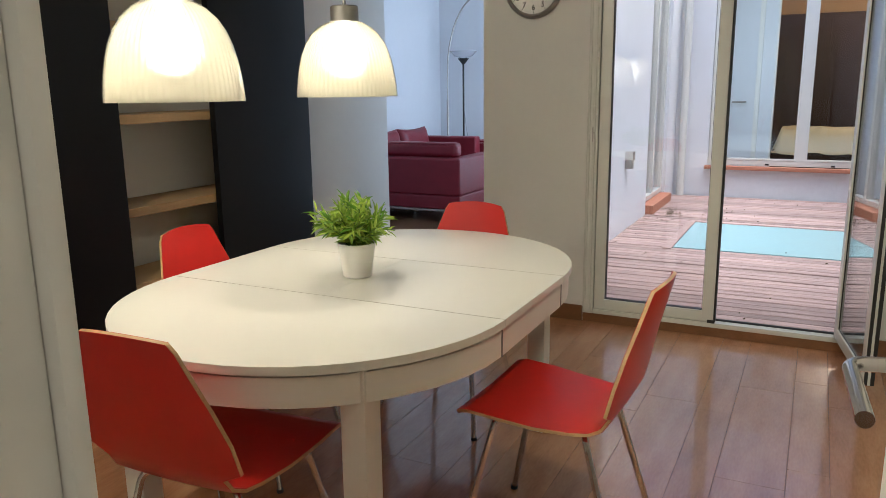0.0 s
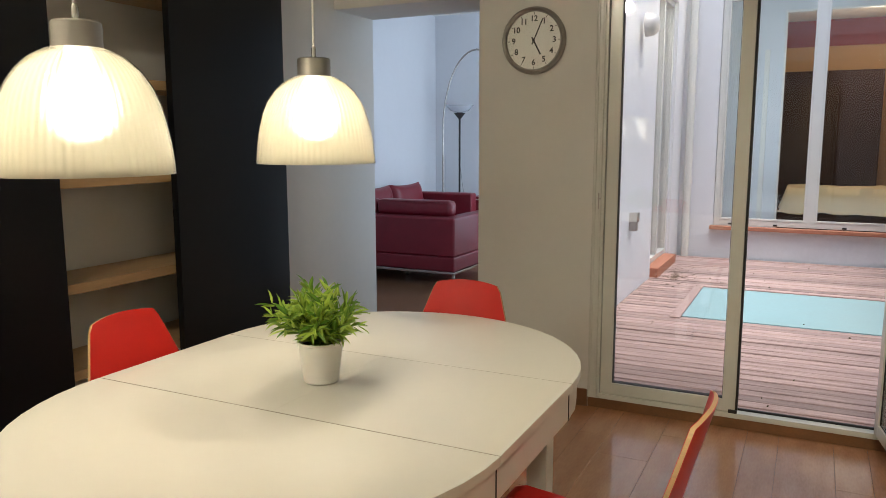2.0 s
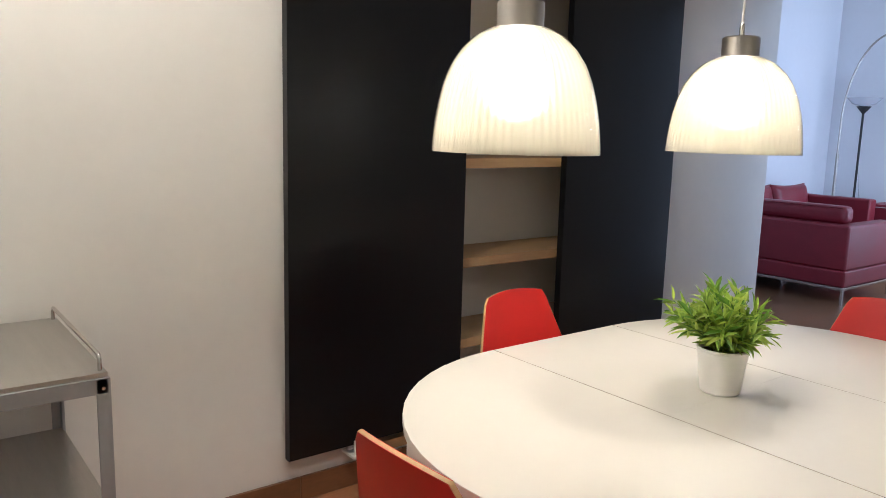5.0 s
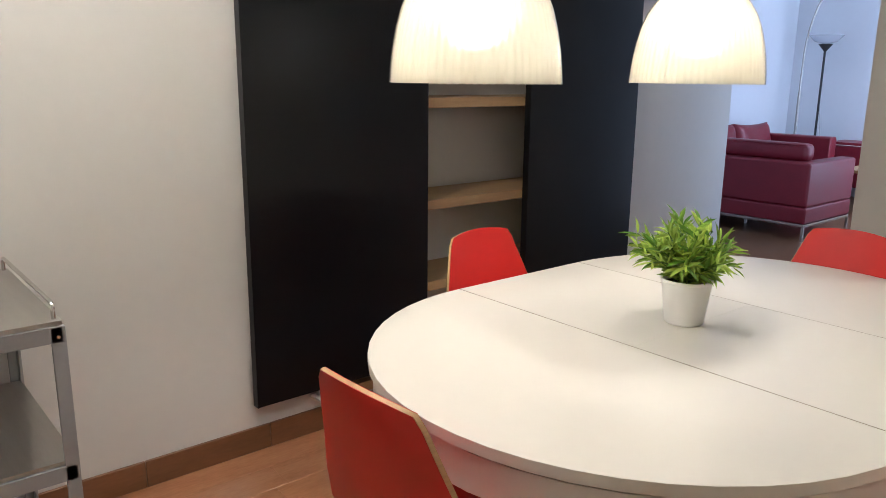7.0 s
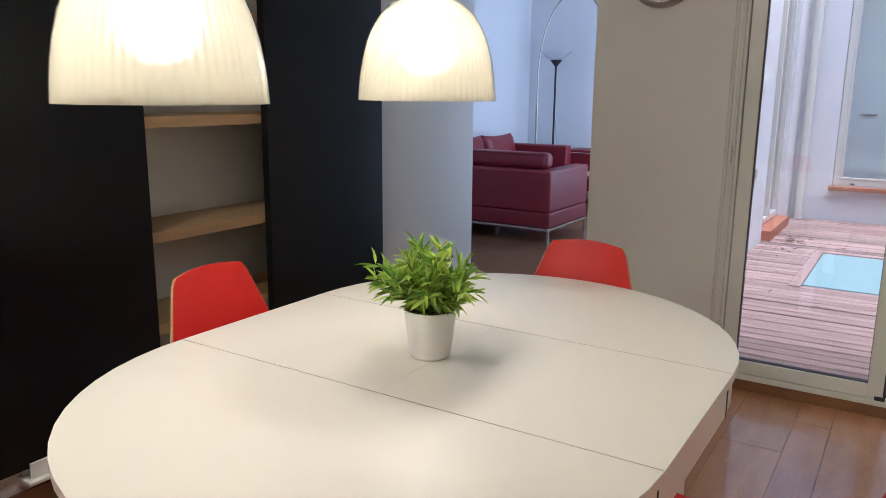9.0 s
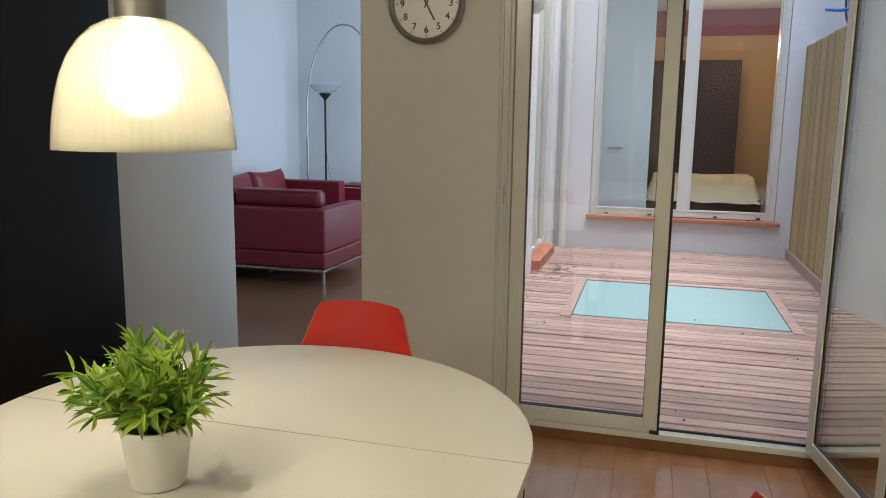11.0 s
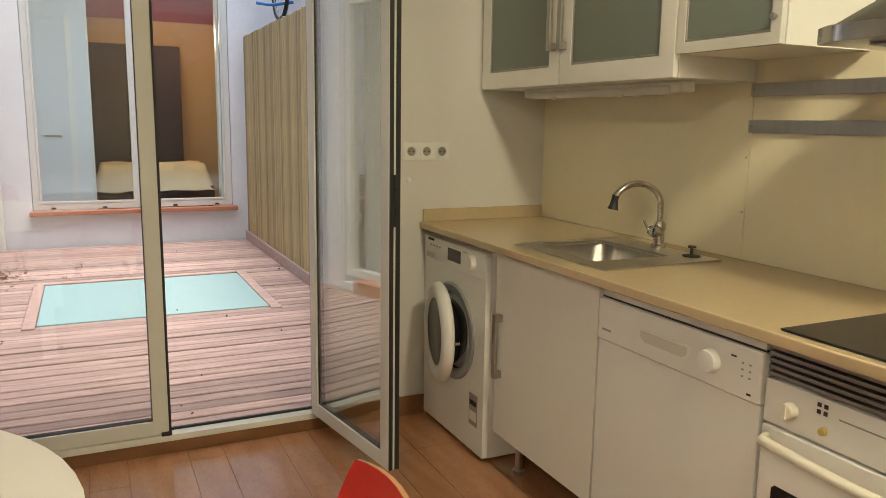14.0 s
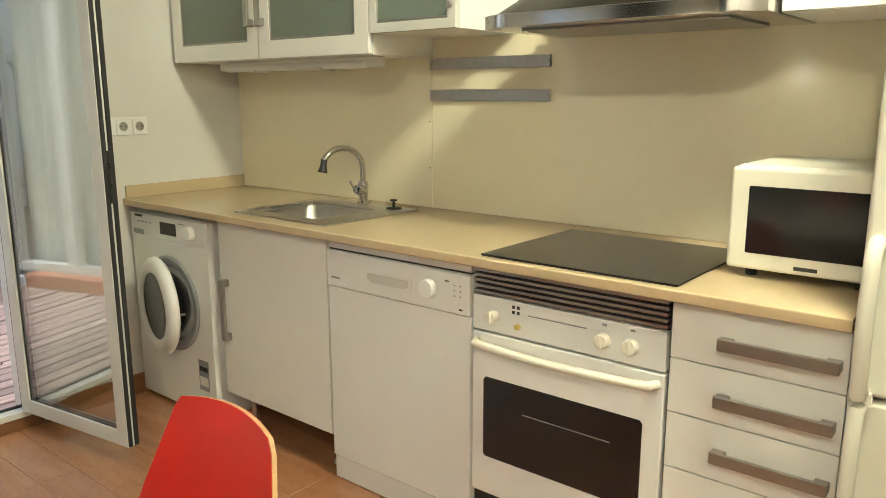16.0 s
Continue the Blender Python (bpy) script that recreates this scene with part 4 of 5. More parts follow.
def washing_machine():
    w = thing("washing_machine", "white front-loading washing machine with its round door ajar", "washing machine")
    y0, y1, z0, z1 = 3.582, 4.160, 0.012, 0.852
    part("body", box(XF + 0.012, 1.42, y0, y1, z0, z1, 0.012, 3), M_APPL, w)
    yc, zc, r = 3.868, 0.475, 0.205
    part("front", moved(join(
        ring([(0.286 * math.copysign(min(1, abs(math.cos(t)) * 1.5), math.cos(t)), (0.36 if math.sin(t) > 0 else 0.455) * math.copysign(min(1, abs(math.sin(t)) * 1.5), math.sin(t))) for t in [2 * math.pi * i / 48 for i in range(48)]],
             [(0.195 * math.cos(t), 0.195 * math.sin(t)) for t in [2 * math.pi * i / 48 for i in range(48)]], -0.012, 0.012)),
        Matrix.Translation((XF + 0.004, yc, zc + 0.0)) @ Matrix(((0, 0, -1, 0), (1, 0, 0, 0), (0, 1, 0, 0), (0, 0, 0, 1)))), M_APPL, w)
    face = Matrix.Translation((XF - 0.006, yc, zc)) @ Matrix.Rotation(math.radians(-90), 4, "Y")
    part("porthole_ring", lathe([(0.160, -0.02), (0.205, -0.006), (0.206, 0.006), (0.198, 0.012), (0.172, 0.010), (0.160, 0.0)], 48, face), M_GREYP, w, "grey ring around the porthole")
    part("drum", lathe([(0.162, 0.002), (0.158, -0.06), (0.150, -0.26), (0, -0.28)], 40, face), M_DARK, w, "dark drum opening", smooth=60)
    part("control_panel", box(XF - 0.011, XF, y0 + 0.006, y1 - 0.006, 0.742, 0.846, 0.004), M_APPL, w)
    part("display", box(XF - 0.0125, XF - 0.0105, 3.795, 3.915, 0.770, 0.822, 0.0005), M_BLACKG, w, "black display")
    part("knob", knob_x(3.690, 0.797, 0.032, 0.022, XF - 0.011), M_APPL, w, "white programme dial")
    part("drawer_handle", box(XF - 0.014, XF - 0.0105, 4.05, 4.13, 0.752, 0.774, 0.002), M_GREYP, w)
    for k in range(4):
        part("button", box(XF - 0.0125, XF - 0.0105, 3.985 + 0.03 * k, 4.003 + 0.03 * k, 0.806, 0.812), M_GREYP, w)
    part("name_bar", box(XF - 0.0120, XF - 0.0108, 4.055, 4.115, 0.828, 0.838), M_INK, w)
    part("name_bar", box(XF - 0.0120, XF - 0.0108, 3.735, 3.775, 0.824, 0.828), M_GREYP, w)
    part("label_sticker", box(XF - 0.0095, XF - 0.0078, 3.628, 3.698, 0.130, 0.262), M_GREYP, w, "grey energy label")
    part("sticker_bar", box(XF - 0.0101, XF - 0.0093, 3.634, 3.692, 0.215, 0.235), M_INK, w)
    part("sticker_bar", box(XF - 0.0101, XF - 0.0093, 3.634, 3.692, 0.150, 0.190), M_WHITE, w)
    hinge = Matrix.Translation((XF - 0.012, yc + 0.205, zc)) @ Matrix.Rotation(math.radians(-12), 4, "Z") @ Matrix.Translation((0, -0.205, 0)) @ Matrix.Rotation(math.radians(-90), 4, "Y")
    d = part("door", lathe([(0.140, -0.006), (0.150, -0.012), (0.196, -0.008), (0.208, 0.004), (0.206, 0.022), (0.190, 0.036), (0.160, 0.040), (0.142, 0.030)], 48, hinge), M_APPL, w, "white round door ring", smooth=60)
    part("bowl_glass", lathe([(0.143, 0.028), (0.120, 0.020), (0.06, 0.016), (0, 0.015)], 40, hinge), M_BLACKG, d, "dark glass")
    part("bowl_glass", lathe([(0.145, -0.004), (0.135, -0.05), (0.10, -0.085), (0, -0.095)], 40, hinge), M_BLACKG, d, "dark glass bowl", smooth=60)
    part("catch", lathe([(0, -0.008), (0.006, -0.008), (0.006, 0.02), (0, 0.02)], 10, hinge @ Matrix.Translation((0, -0.195, -0.02))), M_CHROME, d)
    for y in (y0 + 0.05, y1 - 0.05):
        for x in (0.92, 1.37):
            part("foot", lathe([(0, 0), (0.02, 0), (0.02, 0.014), (0, 0.014)], 12, Matrix.Translation((x, y, 0))), M_RUBBER, w)


washing_machine()


def base_unit():
    b = thing("base_cabinet", "white sink base cabinet with grey bar handle on metal legs", "cabinet")
    part("body", join(box(XF + 0.022, 1.43, 3.500, 3.516, 0.15, 0.868), box(XF + 0.022, 1.43, 2.892, 2.908, 0.15, 0.868), box(XF + 0.022, 1.43, 2.908, 3.500, 0.15, 0.166), box(1.415, 1.43, 2.908, 3.5, 0.166, 0.74)), M_WHITE, b)
    d = part("door", box(XF, XF + 0.019, 2.893, 3.515, 0.163, 0.862, 0.0015), M_WHITE, b)
    bar_handle(d, "z", 0.395, 0.640, 3.470, 0)
    for x, y in ((0.95, 3.46), (0.95, 2.95), (1.36, 3.46), (1.36, 2.95)):
        part("leg", lathe([(0, 0), (0.024, 0), (0.024, 0.01), (0.015, 0.016), (0.015, 0.152), (0, 0.152)], 16, Matrix.Translation((x, y, 0))), M_STEEL, b)


base_unit()


def dishwasher():
    d = thing("dishwasher", "white built-in dishwasher with control strip and dial", "dishwasher")
    y0, y1 = 2.275, 2.886
    part("body", box(XF + 0.022, 1.43, y0 + 0.004, y1 - 0.004, 0.012, 0.868, 0.002), M_APPL, d)
    part("top_strip", box(XF + 0.004, XF + 0.022, y0 + 0.004, y1 - 0.004, 0.842, 0.868, 0.002), M_APPL, d)
    # Solid dark strip fills the open gap; its colour stands for shade.
    part("gap_shade", box(XF + 0.006, XF + 0.0215, y0 + 0.005, y1 - 0.005, 0.8365, 0.8418), M_DARK, d, "near-black strip painting the shade above the control strip")
    part("control_panel", box(XF - 0.008, XF + 0.021, y0 + 0.003, y1 - 0.003, 0.712, 0.836, 0.006, 3), M_APPL, d, "white control strip")
    part("door", box(XF - 0.002, XF + 0.021, y0 + 0.003, y1 - 0.003, 0.092, 0.7105, 0.004), M_APPL, d)
    part("plinth", box(XF + 0.006, XF + 0.024, y0 + 0.003, y1 - 0.003, 0.004, 0.086, 0.002), M_APPL, d)
    part("grip", prism([(2.500, 0.760), (2.512, 0.748), (2.540, 0.742), (2.660, 0.742), (2.690, 0.748), (2.702, 0.764), (2.702, 0.790), (2.500, 0.790)], XF - 0.0095, XF - 0.006, "x", 0.001), M_APPL, d, "recessed grip")
    part("grip_hollow", prism([(2.512, 0.764), (2.530, 0.754), (2.672, 0.754), (2.690, 0.766), (2.690, 0.784), (2.512, 0.784)], XF - 0.0100, XF - 0.0090, "x"), M_ALU, d)
    part("knob", knob_x(2.430, 0.775, 0.031, 0.020, XF - 0.008), M_APPL, d, "white dial")
    for k in range(2):
        for j in range(3):
            part("indicator", box(XF - 0.0092, XF - 0.0078, 2.307 + 0.022 * k, 2.313 + 0.022 * k, 0.797 - 0.016 * j, 0.801 - 0.016 * j), M_GREYP, d)
    part("indicator", box(XF - 0.0092, XF - 0.0078, 2.303, 2.315, 0.726, 0.731), M_INK, d)
    part("indicator", box(XF - 0.0092, XF - 0.0078, 2.352, 2.368, 0.806, 0.810), M_INK, d)
    part("name_bar", box(XF - 0.0090, XF - 0.0078, 2.82, 2.86, 0.742, 0.748), M_GREYP, d)


dishwasher()


def oven():
    o = thing("oven", "white built-in oven with dark glass window and cream knobs", "oven")
    y0, y1 = 1.684, 2.270
    part("body", box(XF + 0.022, 1.42, y0 + 0.004, y1 - 0.004, 0.10, 0.868, 0.002), M_GREYP, o)
    grill = part("vent_grille", box(XF + 0.014, XF + 0.022, y0 + 0.004, y1 - 0.004, 0.788, 0.868), M_DARK, o, "dark vent recess")
    for k in range(5):
        part("slat", box(XF - 0.002, XF + 0.015, y0 + 0.004, y1 - 0.004, 0.792 + 0.0155 * k, 0.801 + 0.0155 * k, 0.002), M_NICKEL, grill)
    part("control_panel", box(XF - 0.004, XF + 0.021, y0 + 0.003, y1 - 0.003, 0.684, 0.786, 0.003), M_APPL, o)
    for y, r in ((2.195, 0.019), (1.853, 0.021), (1.776, 0.021)):
        part("knob", join(knob_x(y, 0.732, r, 0.020, XF - 0.004), box(XF - 0.028, XF - 0.022, y - 0.004, y + 0.004, 0.732 - r * 0.9, 0.732 + r * 0.9, 0.001)), M_CREAM, o, "cream turning knob")
    part("button", knob_x(2.112, 0.716, 0.009, 0.010, XF - 0.004), material("amber_button", (0.55, 0.42, 0.12), 0.3), o, "yellowish push button")
    for k in range(2):
        for j in range(2):
            part("indicator", box(XF - 0.0052, XF - 0.0038, 2.107 + 0.016 * k, 2.116 + 0.016 * k, 0.750 + 0.015 * j, 0.759 + 0.015 * j), M_INK, o)
    part("trim_line", box(XF - 0.0052, XF - 0.0038, 1.90, 2.08, 0.752, 0.755), M_GREYP, o)
    for y in (1.853, 1.776):
        part("indicator", box(XF - 0.0052, XF - 0.0038, y - 0.008, y + 0.004, 0.770, 0.776), M_GREYP, o)
    d = part("door", box(XF - 0.006, XF + 0.021, y0 + 0.003, y1 - 0.003, 0.180, 0.678, 0.005, 3), M_APPL, o, "white oven door")
    part("window", prism([(1.744, 0.300), (2.217, 0.300), (2.225, 0.308), (2.225, 0.539), (2.217, 0.547), (1.744, 0.547), (1.736, 0.539), (1.736, 0.308)], XF - 0.0082, XF - 0.0055, "x", 0.0008), M_BLACKG, d, "dark oven window")
    part("rack_line", box(XF - 0.0088, XF - 0.0080, 1.82, 2.09, 0.462, 0.465), M_NICKEL, d)
    pts = [(XF - 0.004, y1 - 0.020, 0.650), (XF - 0.030, y1 - 0.030, 0.650)] + [(XF - 0.034 - 0.022 * math.sin(math.pi * k / 12), y1 - 0.045 - (y1 - y0 - 0.09) * k / 12, 0.650) for k in range(13)] + [(XF - 0.030, y0 + 0.030, 0.650), (XF - 0.004, y0 + 0.020, 0.650)]
    part("handle", tube(pts, 0.0125, 14), M_CREAM, d, "bowed cream handle")
    part("base_strip", box(XF + 0.006, XF + 0.022, y0 + 0.004, y1 - 0.004, 0.10, 0.174, 0.002), M_DARK, o)
    part("plinth", box(XF + 0.05, XF + 0.066, y0, y1, 0.002, 0.10), M_WHITE, o)


oven()
hob = thing("hob", "black glass ceramic hob set on the worktop", "hob")
part("glass_plate", box(0.853, 1.357, 1.667, 2.240, 0.9022, 0.9066, 0.0015), M_BLACKG, hob)
part("seal", box(0.856, 1.354, 1.670, 2.237, 0.9004, 0.9024), M_RUBBER, hob, "thin black seal under the glass")


def drawer_unit():
    u = thing("drawer_cabinet", "white drawer unit with wide grey bar handles", "cabinet")
    y0, y1 = 1.294, 1.680
    part("body", join(box(XF + 0.041, 1.43, y0, y0 + 0.016, 0.09, 0.868), box(XF + 0.041, 1.43, y1 - 0.016, y1, 0.09, 0.868), box(XF + 0.022, 1.43, y0 + 0.016, y1 - 0.016, 0.09, 0.106)), M_WHITE, u)
    # Dark sheet added behind the fronts; its colour is the gaps' shade.
    part("shade_backing", box(XF + 0.0195, XF + 0.04, y0 + 0.004, y1 - 0.004, 0.108, 0.864), M_DARK, u, "near-black sheet painting the shade in the drawer gaps")
    zs = (0.862, 0.725, 0.588, 0.445, 0.095)
    for a, b in zip(zs, zs[1:]):
        d = part("drawer", box(XF, XF + 0.019, y0 + 0.002, y1 - 0.002, b + 0.003, a, 0.0015), M_WHITE, u)
        bar_handle(d, "y", 1.308, 1.560, 0, a - 0.072)
    part("plinth", box(XF + 0.05, XF + 0.066, y0, y1, 0.002, 0.09), M_WHITE, u)


drawer_unit()


def microwave():
    w = thing("microwave", "cream microwave oven with dark window on the worktop", "microwave", pose(0, 0, 0))
    x0, y0, y1, z0, z1 = 1.055, 1.294, 1.630, 0.922, 1.172
    part("case", box(x0 + 0.022, 1.40, y0 + 0.006, y1 - 0.006, z0 + 0.004, z1 + 0.004, 0.010, 3), M_CREAM, w)
    part("front", box(x0, x0 + 0.024, y0, y1, z0, z1, 0.010, 3), M_CREAM, w)
    part("window", box(x0 - 0.002, x0 + 0.004, y0 + 0.008, y1 - 0.044, z0 + 0.040, z1 - 0.044, 0.004), M_BLACKG, w, "dark glass door window")
    part("name_bar", box(x0 - 0.0012, x0 + 0.001, 1.418, 1.470, z0 + 0.012, z0 + 0.021), M_INK, w)
    for y in (y0 + 0.04, y1 - 0.05):
        for x in (x0 + 0.05, 1.36):
            part("foot", lathe([(0, 0.9002), (0.014, 0.9002), (0.014, z0 + 0.006), (0, z0 + 0.006)], 12, Matrix.Translation((x, y, 0))), M_RUBBER, w)


microwave()


def fridge():
    f = thing("fridge_freezer", "tall cream fridge-freezer with curved handles", "fridge")
    y0, y1 = 0.70, 1.289
    part("body", box(0.885, 1.455, y0, y1, 0.03, 1.78, 0.006), M_CREAM, f)
    for a, b in ((0.045, 0.741), (0.747, 1.778)):
        part("door", box(0.822, 0.882, y0, y1, a, b, 0.014, 4), M_CREAM, f)
    part("gasket", box(0.880, 0.886, y0 + 0.01, y1 - 0.01, 0.05, 1.77), M_GREYP, f)
    for z0, z1, s in ((0.760, 1.062, 1), (0.40, 0.726, -1)):
        pts = [(0.824, 1.265, z1 if s > 0 else z0), (0.800, 1.265, (z1 if s > 0 else z0) - s * 0.004)]
        for k in range(9):
            u = k / 8
            z = (z1 - 0.02 - (z1 - z0 - 0.02) * u) if s > 0 else (z0 + 0.02 + (z1 - z0 - 0.02) * u)
            pts.append((0.790 - 0.012 * math.sin(math.pi * u), 1.265, z))
        pts.append((0.822, 1.265, z0 if s > 0 else z1))
        part("handle", tube(pts, 0.016, 14), M_CREAM, f, "curved cream handle")
    part("clip", box(0.812, 0.824, 1.243, 1.287, 0.730, 0.759, 0.003), M_CREAM, f)
    for y in (y0 + 0.05, y1 - 0.05):
        for x in (0.93, 1.4):
            part("foot", lathe([(0, 0), (0.02, 0), (0.02, 0.032), (0, 0.032)], 12, Matrix.Translation((x, y, 0))), M_RUBBER, f)


fridge()


def yz_frame(y0, y1, z0, z1, w, x0, x1):
    """A closed rectangular frame standing across x, its edges eased."""
    outer = [(y0, z0), (y1, z0), (y1, z1), (y0, z1)]
    inner = [(y0 + w, z0 + w), (y1 - w, z0 + w), (y1 - w, z1 - w), (y0 + w, z1 - w)]
    bm = moved(ring(outer, inner, x0, x1), Matrix(((0, 0, 1, 0), (1, 0, 0, 0), (0, 1, 0, 0), (0, 0, 0, 1))))
    bmesh.ops.recalc_face_normals(bm, faces=bm.faces)
    long = [e for e in bm.edges if e.is_manifold and e.calc_face_angle(0) > 0.5]
    bmesh.ops.bevel(bm, geom=long, offset=0.0012, segments=1, affect="EDGES", profile=0.5)
    return bm


def wall_cabinet(name_label, y0, y1, z0, z1, doors, frame_mat, rim=0.07):
    c = thing("wall_cabinet", name_label, "cabinet")
    xf = 1.117
    part("body", join(box(xf + 0.021, XR - 0.012, y0, y0 + 0.016, z0, z1), box(xf + 0.021, XR - 0.012, y1 - 0.016, y1, z0, z1), box(xf + 0.021, XR - 0.012, y0 + 0.016, y1 - 0.016, z0, z0 + 0.018), box(xf + 0.021, XR - 0.012, y0 + 0.016, y1 - 0.016, z1 - 0.018, z1), box(XR - 0.022, XR - 0.012, y0 + 0.016, y1 - 0.016, z0 + 0.018, z1 - 0.018)), M_WHITE, c)
    part("inner_shelf", box(xf + 0.04, XR - 0.023, y0 + 0.017, y1 - 0.017, z0 + 0.27, z0 + 0.285), M_WHITE, c)
    for a, b, hside in doors:
        d = part("door", yz_frame(a + 0.002, b - 0.002, z0, z1, rim - 0.002, xf, xf + 0.019), frame_mat, c, "glazed door frame")
        part("pane", box(xf + 0.007, xf + 0.011, a + rim - 0.004, b - rim + 0.004, z0 + rim - 0.004, z1 - rim + 0.004), M_FROST, d, "frosted glass pane")
        part("glazing_bead", yz_frame(a + rim - 0.001, b - rim + 0.001, z0 + rim - 0.001, z1 - rim + 0.001, 0.007, xf + 0.003, xf + 0.007), M_NICKEL, d)
        if hside:
            bar_handle(d, "z", z0 + 0.125, z0 + 0.42, (a + 0.034) if hside < 0 else (b - 0.034), 0, xf)
    return c


wall_cabinet("white wall cabinet with two frosted glass doors", 2.925, 4.150, 1.484, 2.25, ((3.542, 4.150, -1), (2.925, 3.540, 1)), M_WHITE)
small = wall_cabinet("small wall cabinet with metal-framed frosted glass door", 2.540, 2.922, 1.551, 2.25, ((2.540, 2.922, 0),), M_ALU, 0.034)
part("knob", lathe([(0, 0.018), (0.008, 0.018), (0.010, 0.012), (0.005, 0.0), (0, 0)], 14, Matrix.Translation((1.117, 2.558, 1.62)) @ Matrix.Rotation(math.radians(-90), 4, "Y")), M_NICKEL, small)
tray = thing("wall_cabinet", "white wall cabinet beside the cooker hood", "cabinet")
part("body", box(1.138, XR - 0.012, 1.262, 1.566, 1.531, 2.25, 0.001), M_WHITE, tray)
part("door", box(1.117, 1.136, 1.264, 1.564, 1.533, 2.25, 0.0015), M_WHITE, tray)
single("blue_storage_box", box(1.20, 1.40, 3.05, 3.16, 1.503, 1.71, 0.006), material("blue_card", (0.10, 0.22, 0.30), 0.6), "blue box behind the frosted cabinet glass", "box")
single("red_tin", lathe([(0, 0), (0.035, 0), (0.035, 0.12), (0.033, 0.125), (0, 0.125)], 24, Matrix.Translation((1.26, 2.70, 1.570))), material("red_tin_paint", (0.40, 0.06, 0.03), 0.4), "red tin behind the frosted cabinet glass", "tin")
tubelight = thing("under_cabinet_lamp", "white tube lamp switched off below the wall cabinet", "lamp")
part("housing", box(1.235, 1.300, 3.02, 3.98, 1.447, 1.4838, 0.006), M_WHITE, tubelight)
part("diffuser", box(1.228, 1.262, 3.06, 3.94, 1.441, 1.471, 0.012, 3), M_APPL, tubelight)
for y in (3.30, 3.72):
    part("clip", box(1.225, 1.305, y, y + 0.03, 1.437, 1.449, 0.002), M_WHITE, tubelight)


def hood():
    h = thing("cooker_hood", "stainless steel cooker hood with bowed front lip", "cooker hood")
    y0, y1, z = 1.572, 2.368, 1.528
    n = 16
    front = [(1.010 - 0.022 * math.sin(math.pi * k / n) + (0.03 if k in (0, n) else 0.0), y1 - (y1 - y0) * k / n) for k in range(n + 1)]
    back = [(XR - 0.012, y0), (XR - 0.012, y1)]
    part("lip", prism(front + back, z, z + 0.038, "z", 0.003), M_CHROME, h, "bright steel lip")
    inner = [(x + 0.02, min(max(y, y0 + 0.02), y1 - 0.02)) for x, y in front] + [(XR - 0.014, y0 + 0.02), (XR - 0.014, y1 - 0.02)]
    top = [(1.24, y1 - 0.27 - (y1 - y0 - 0.54) * k / n) for k in range(n + 1)] + [(XR - 0.014, y0 + 0.27), (XR - 0.014, y1 - 0.27)]
    bm = bmesh.new()
    lo = [bm.verts.new((x, y, z + 0.0385)) for x, y in inner]
    hi = [bm.verts.new((x, y, z + 0.24)) for x, y in top]
    for i in range(len(lo)):
        j = (i + 1) % len(lo)
        bm.faces.new((lo[i], lo[j], hi[j], hi[i]))
    bm.faces.new(hi)
    bmesh.ops.recalc_face_normals(bm, faces=bm.faces)
    part("canopy", bm, M_HOOD, h, "brushed steel canopy darkened for the dim room it mirrors", smooth=50)
    part("chimney", box(1.245, XR - 0.014, y0 + 0.275, y1 - 0.275, z + 0.24, 2.69, 0.003), M_HOOD, h)
    part("filter", box(1.08, 1.40, y0 + 0.10, y1 - 0.10, z - 0.006, z - 0.0005, 0.002), M_NICKEL, h, "metal grease filter")
    part("vent_slit", prism([(1.90, z + 0.062), (1.96, z + 0.062), (1.965, z + 0.070), (1.895, z + 0.070)], 1.035, 1.06, "x"), M_DARK, h)


# Base colour darkened to stand for the dark room the steel mirrors.
M_HOOD = material("hood_steel_dim_reflection", (0.085, 0.074, 0.062), 0.34, 1.0, vary=0.06, scale=3)
hood()
for z in (1.436, 1.320):
    r = thing("magnetic_knife_rack", "bare steel magnetic knife strip on the backsplash", "knife rack", None, "knife strips")
    part("strip", box(XR - 0.025, XR - 0.0112, 2.395, 2.932, z, z + 0.042, 0.003), M_STEEL, r)
    for y in (2.40, 2.92):
        part("screw", lathe([(0, 0), (0.004, 0), (0.003, 0.002), (0, 0.002)], 10, Matrix.Translation((XR - 0.025, y, z + 0.021)) @ Matrix.Rotation(math.radians(-90), 4, "Y")), M_NICKEL, r)
sock = thing("wall_sockets", "row of three white power sockets on the wall", "socket")
part("plate", box(0.743, 0.967, YF - 0.010, YF - 0.0005, 1.173, 1.249, 0.003), M_APPL, sock)
for k in range(3):
    xc = 0.781 + 0.074 * k
    turn = Matrix.Translation((xc, YF - 0.0105, 1.211)) @ Matrix.Rotation(math.radians(90), 4, "X")
    o = part("outlet", join(ring([(0.031 * math.copysign(min(1, abs(math.cos(t)) * 1.35), math.cos(t)), 0.031 * math.copysign(min(1, abs(math.sin(t)) * 1.35), math.sin(t))) for t in [2 * math.pi * i / 32 for i in range(32)]], [(0.020 * math.cos(2 * math.pi * i / 32), 0.020 * math.sin(2 * math.pi * i / 32)) for i in range(32)], -0.001, 0.003)), M_APPL, sock)
    o.matrix_local = turn
    well = part("well", lathe([(0, 0.0002), (0.0195, 0.0002), (0.0195, 0.001), (0, 0.001)], 28), M_NICKEL, sock)
    well.matrix_local = turn
    for s in (-1, 1):
        hole = part("pin_hole", lathe([(0, 0.001), (0.003, 0.001), (0.003, 0.0016), (0, 0.0016)], 10, Matrix.Translation((0.0095 * s, 0, 0))), M_INK, sock)
        hole.matrix_local = turn
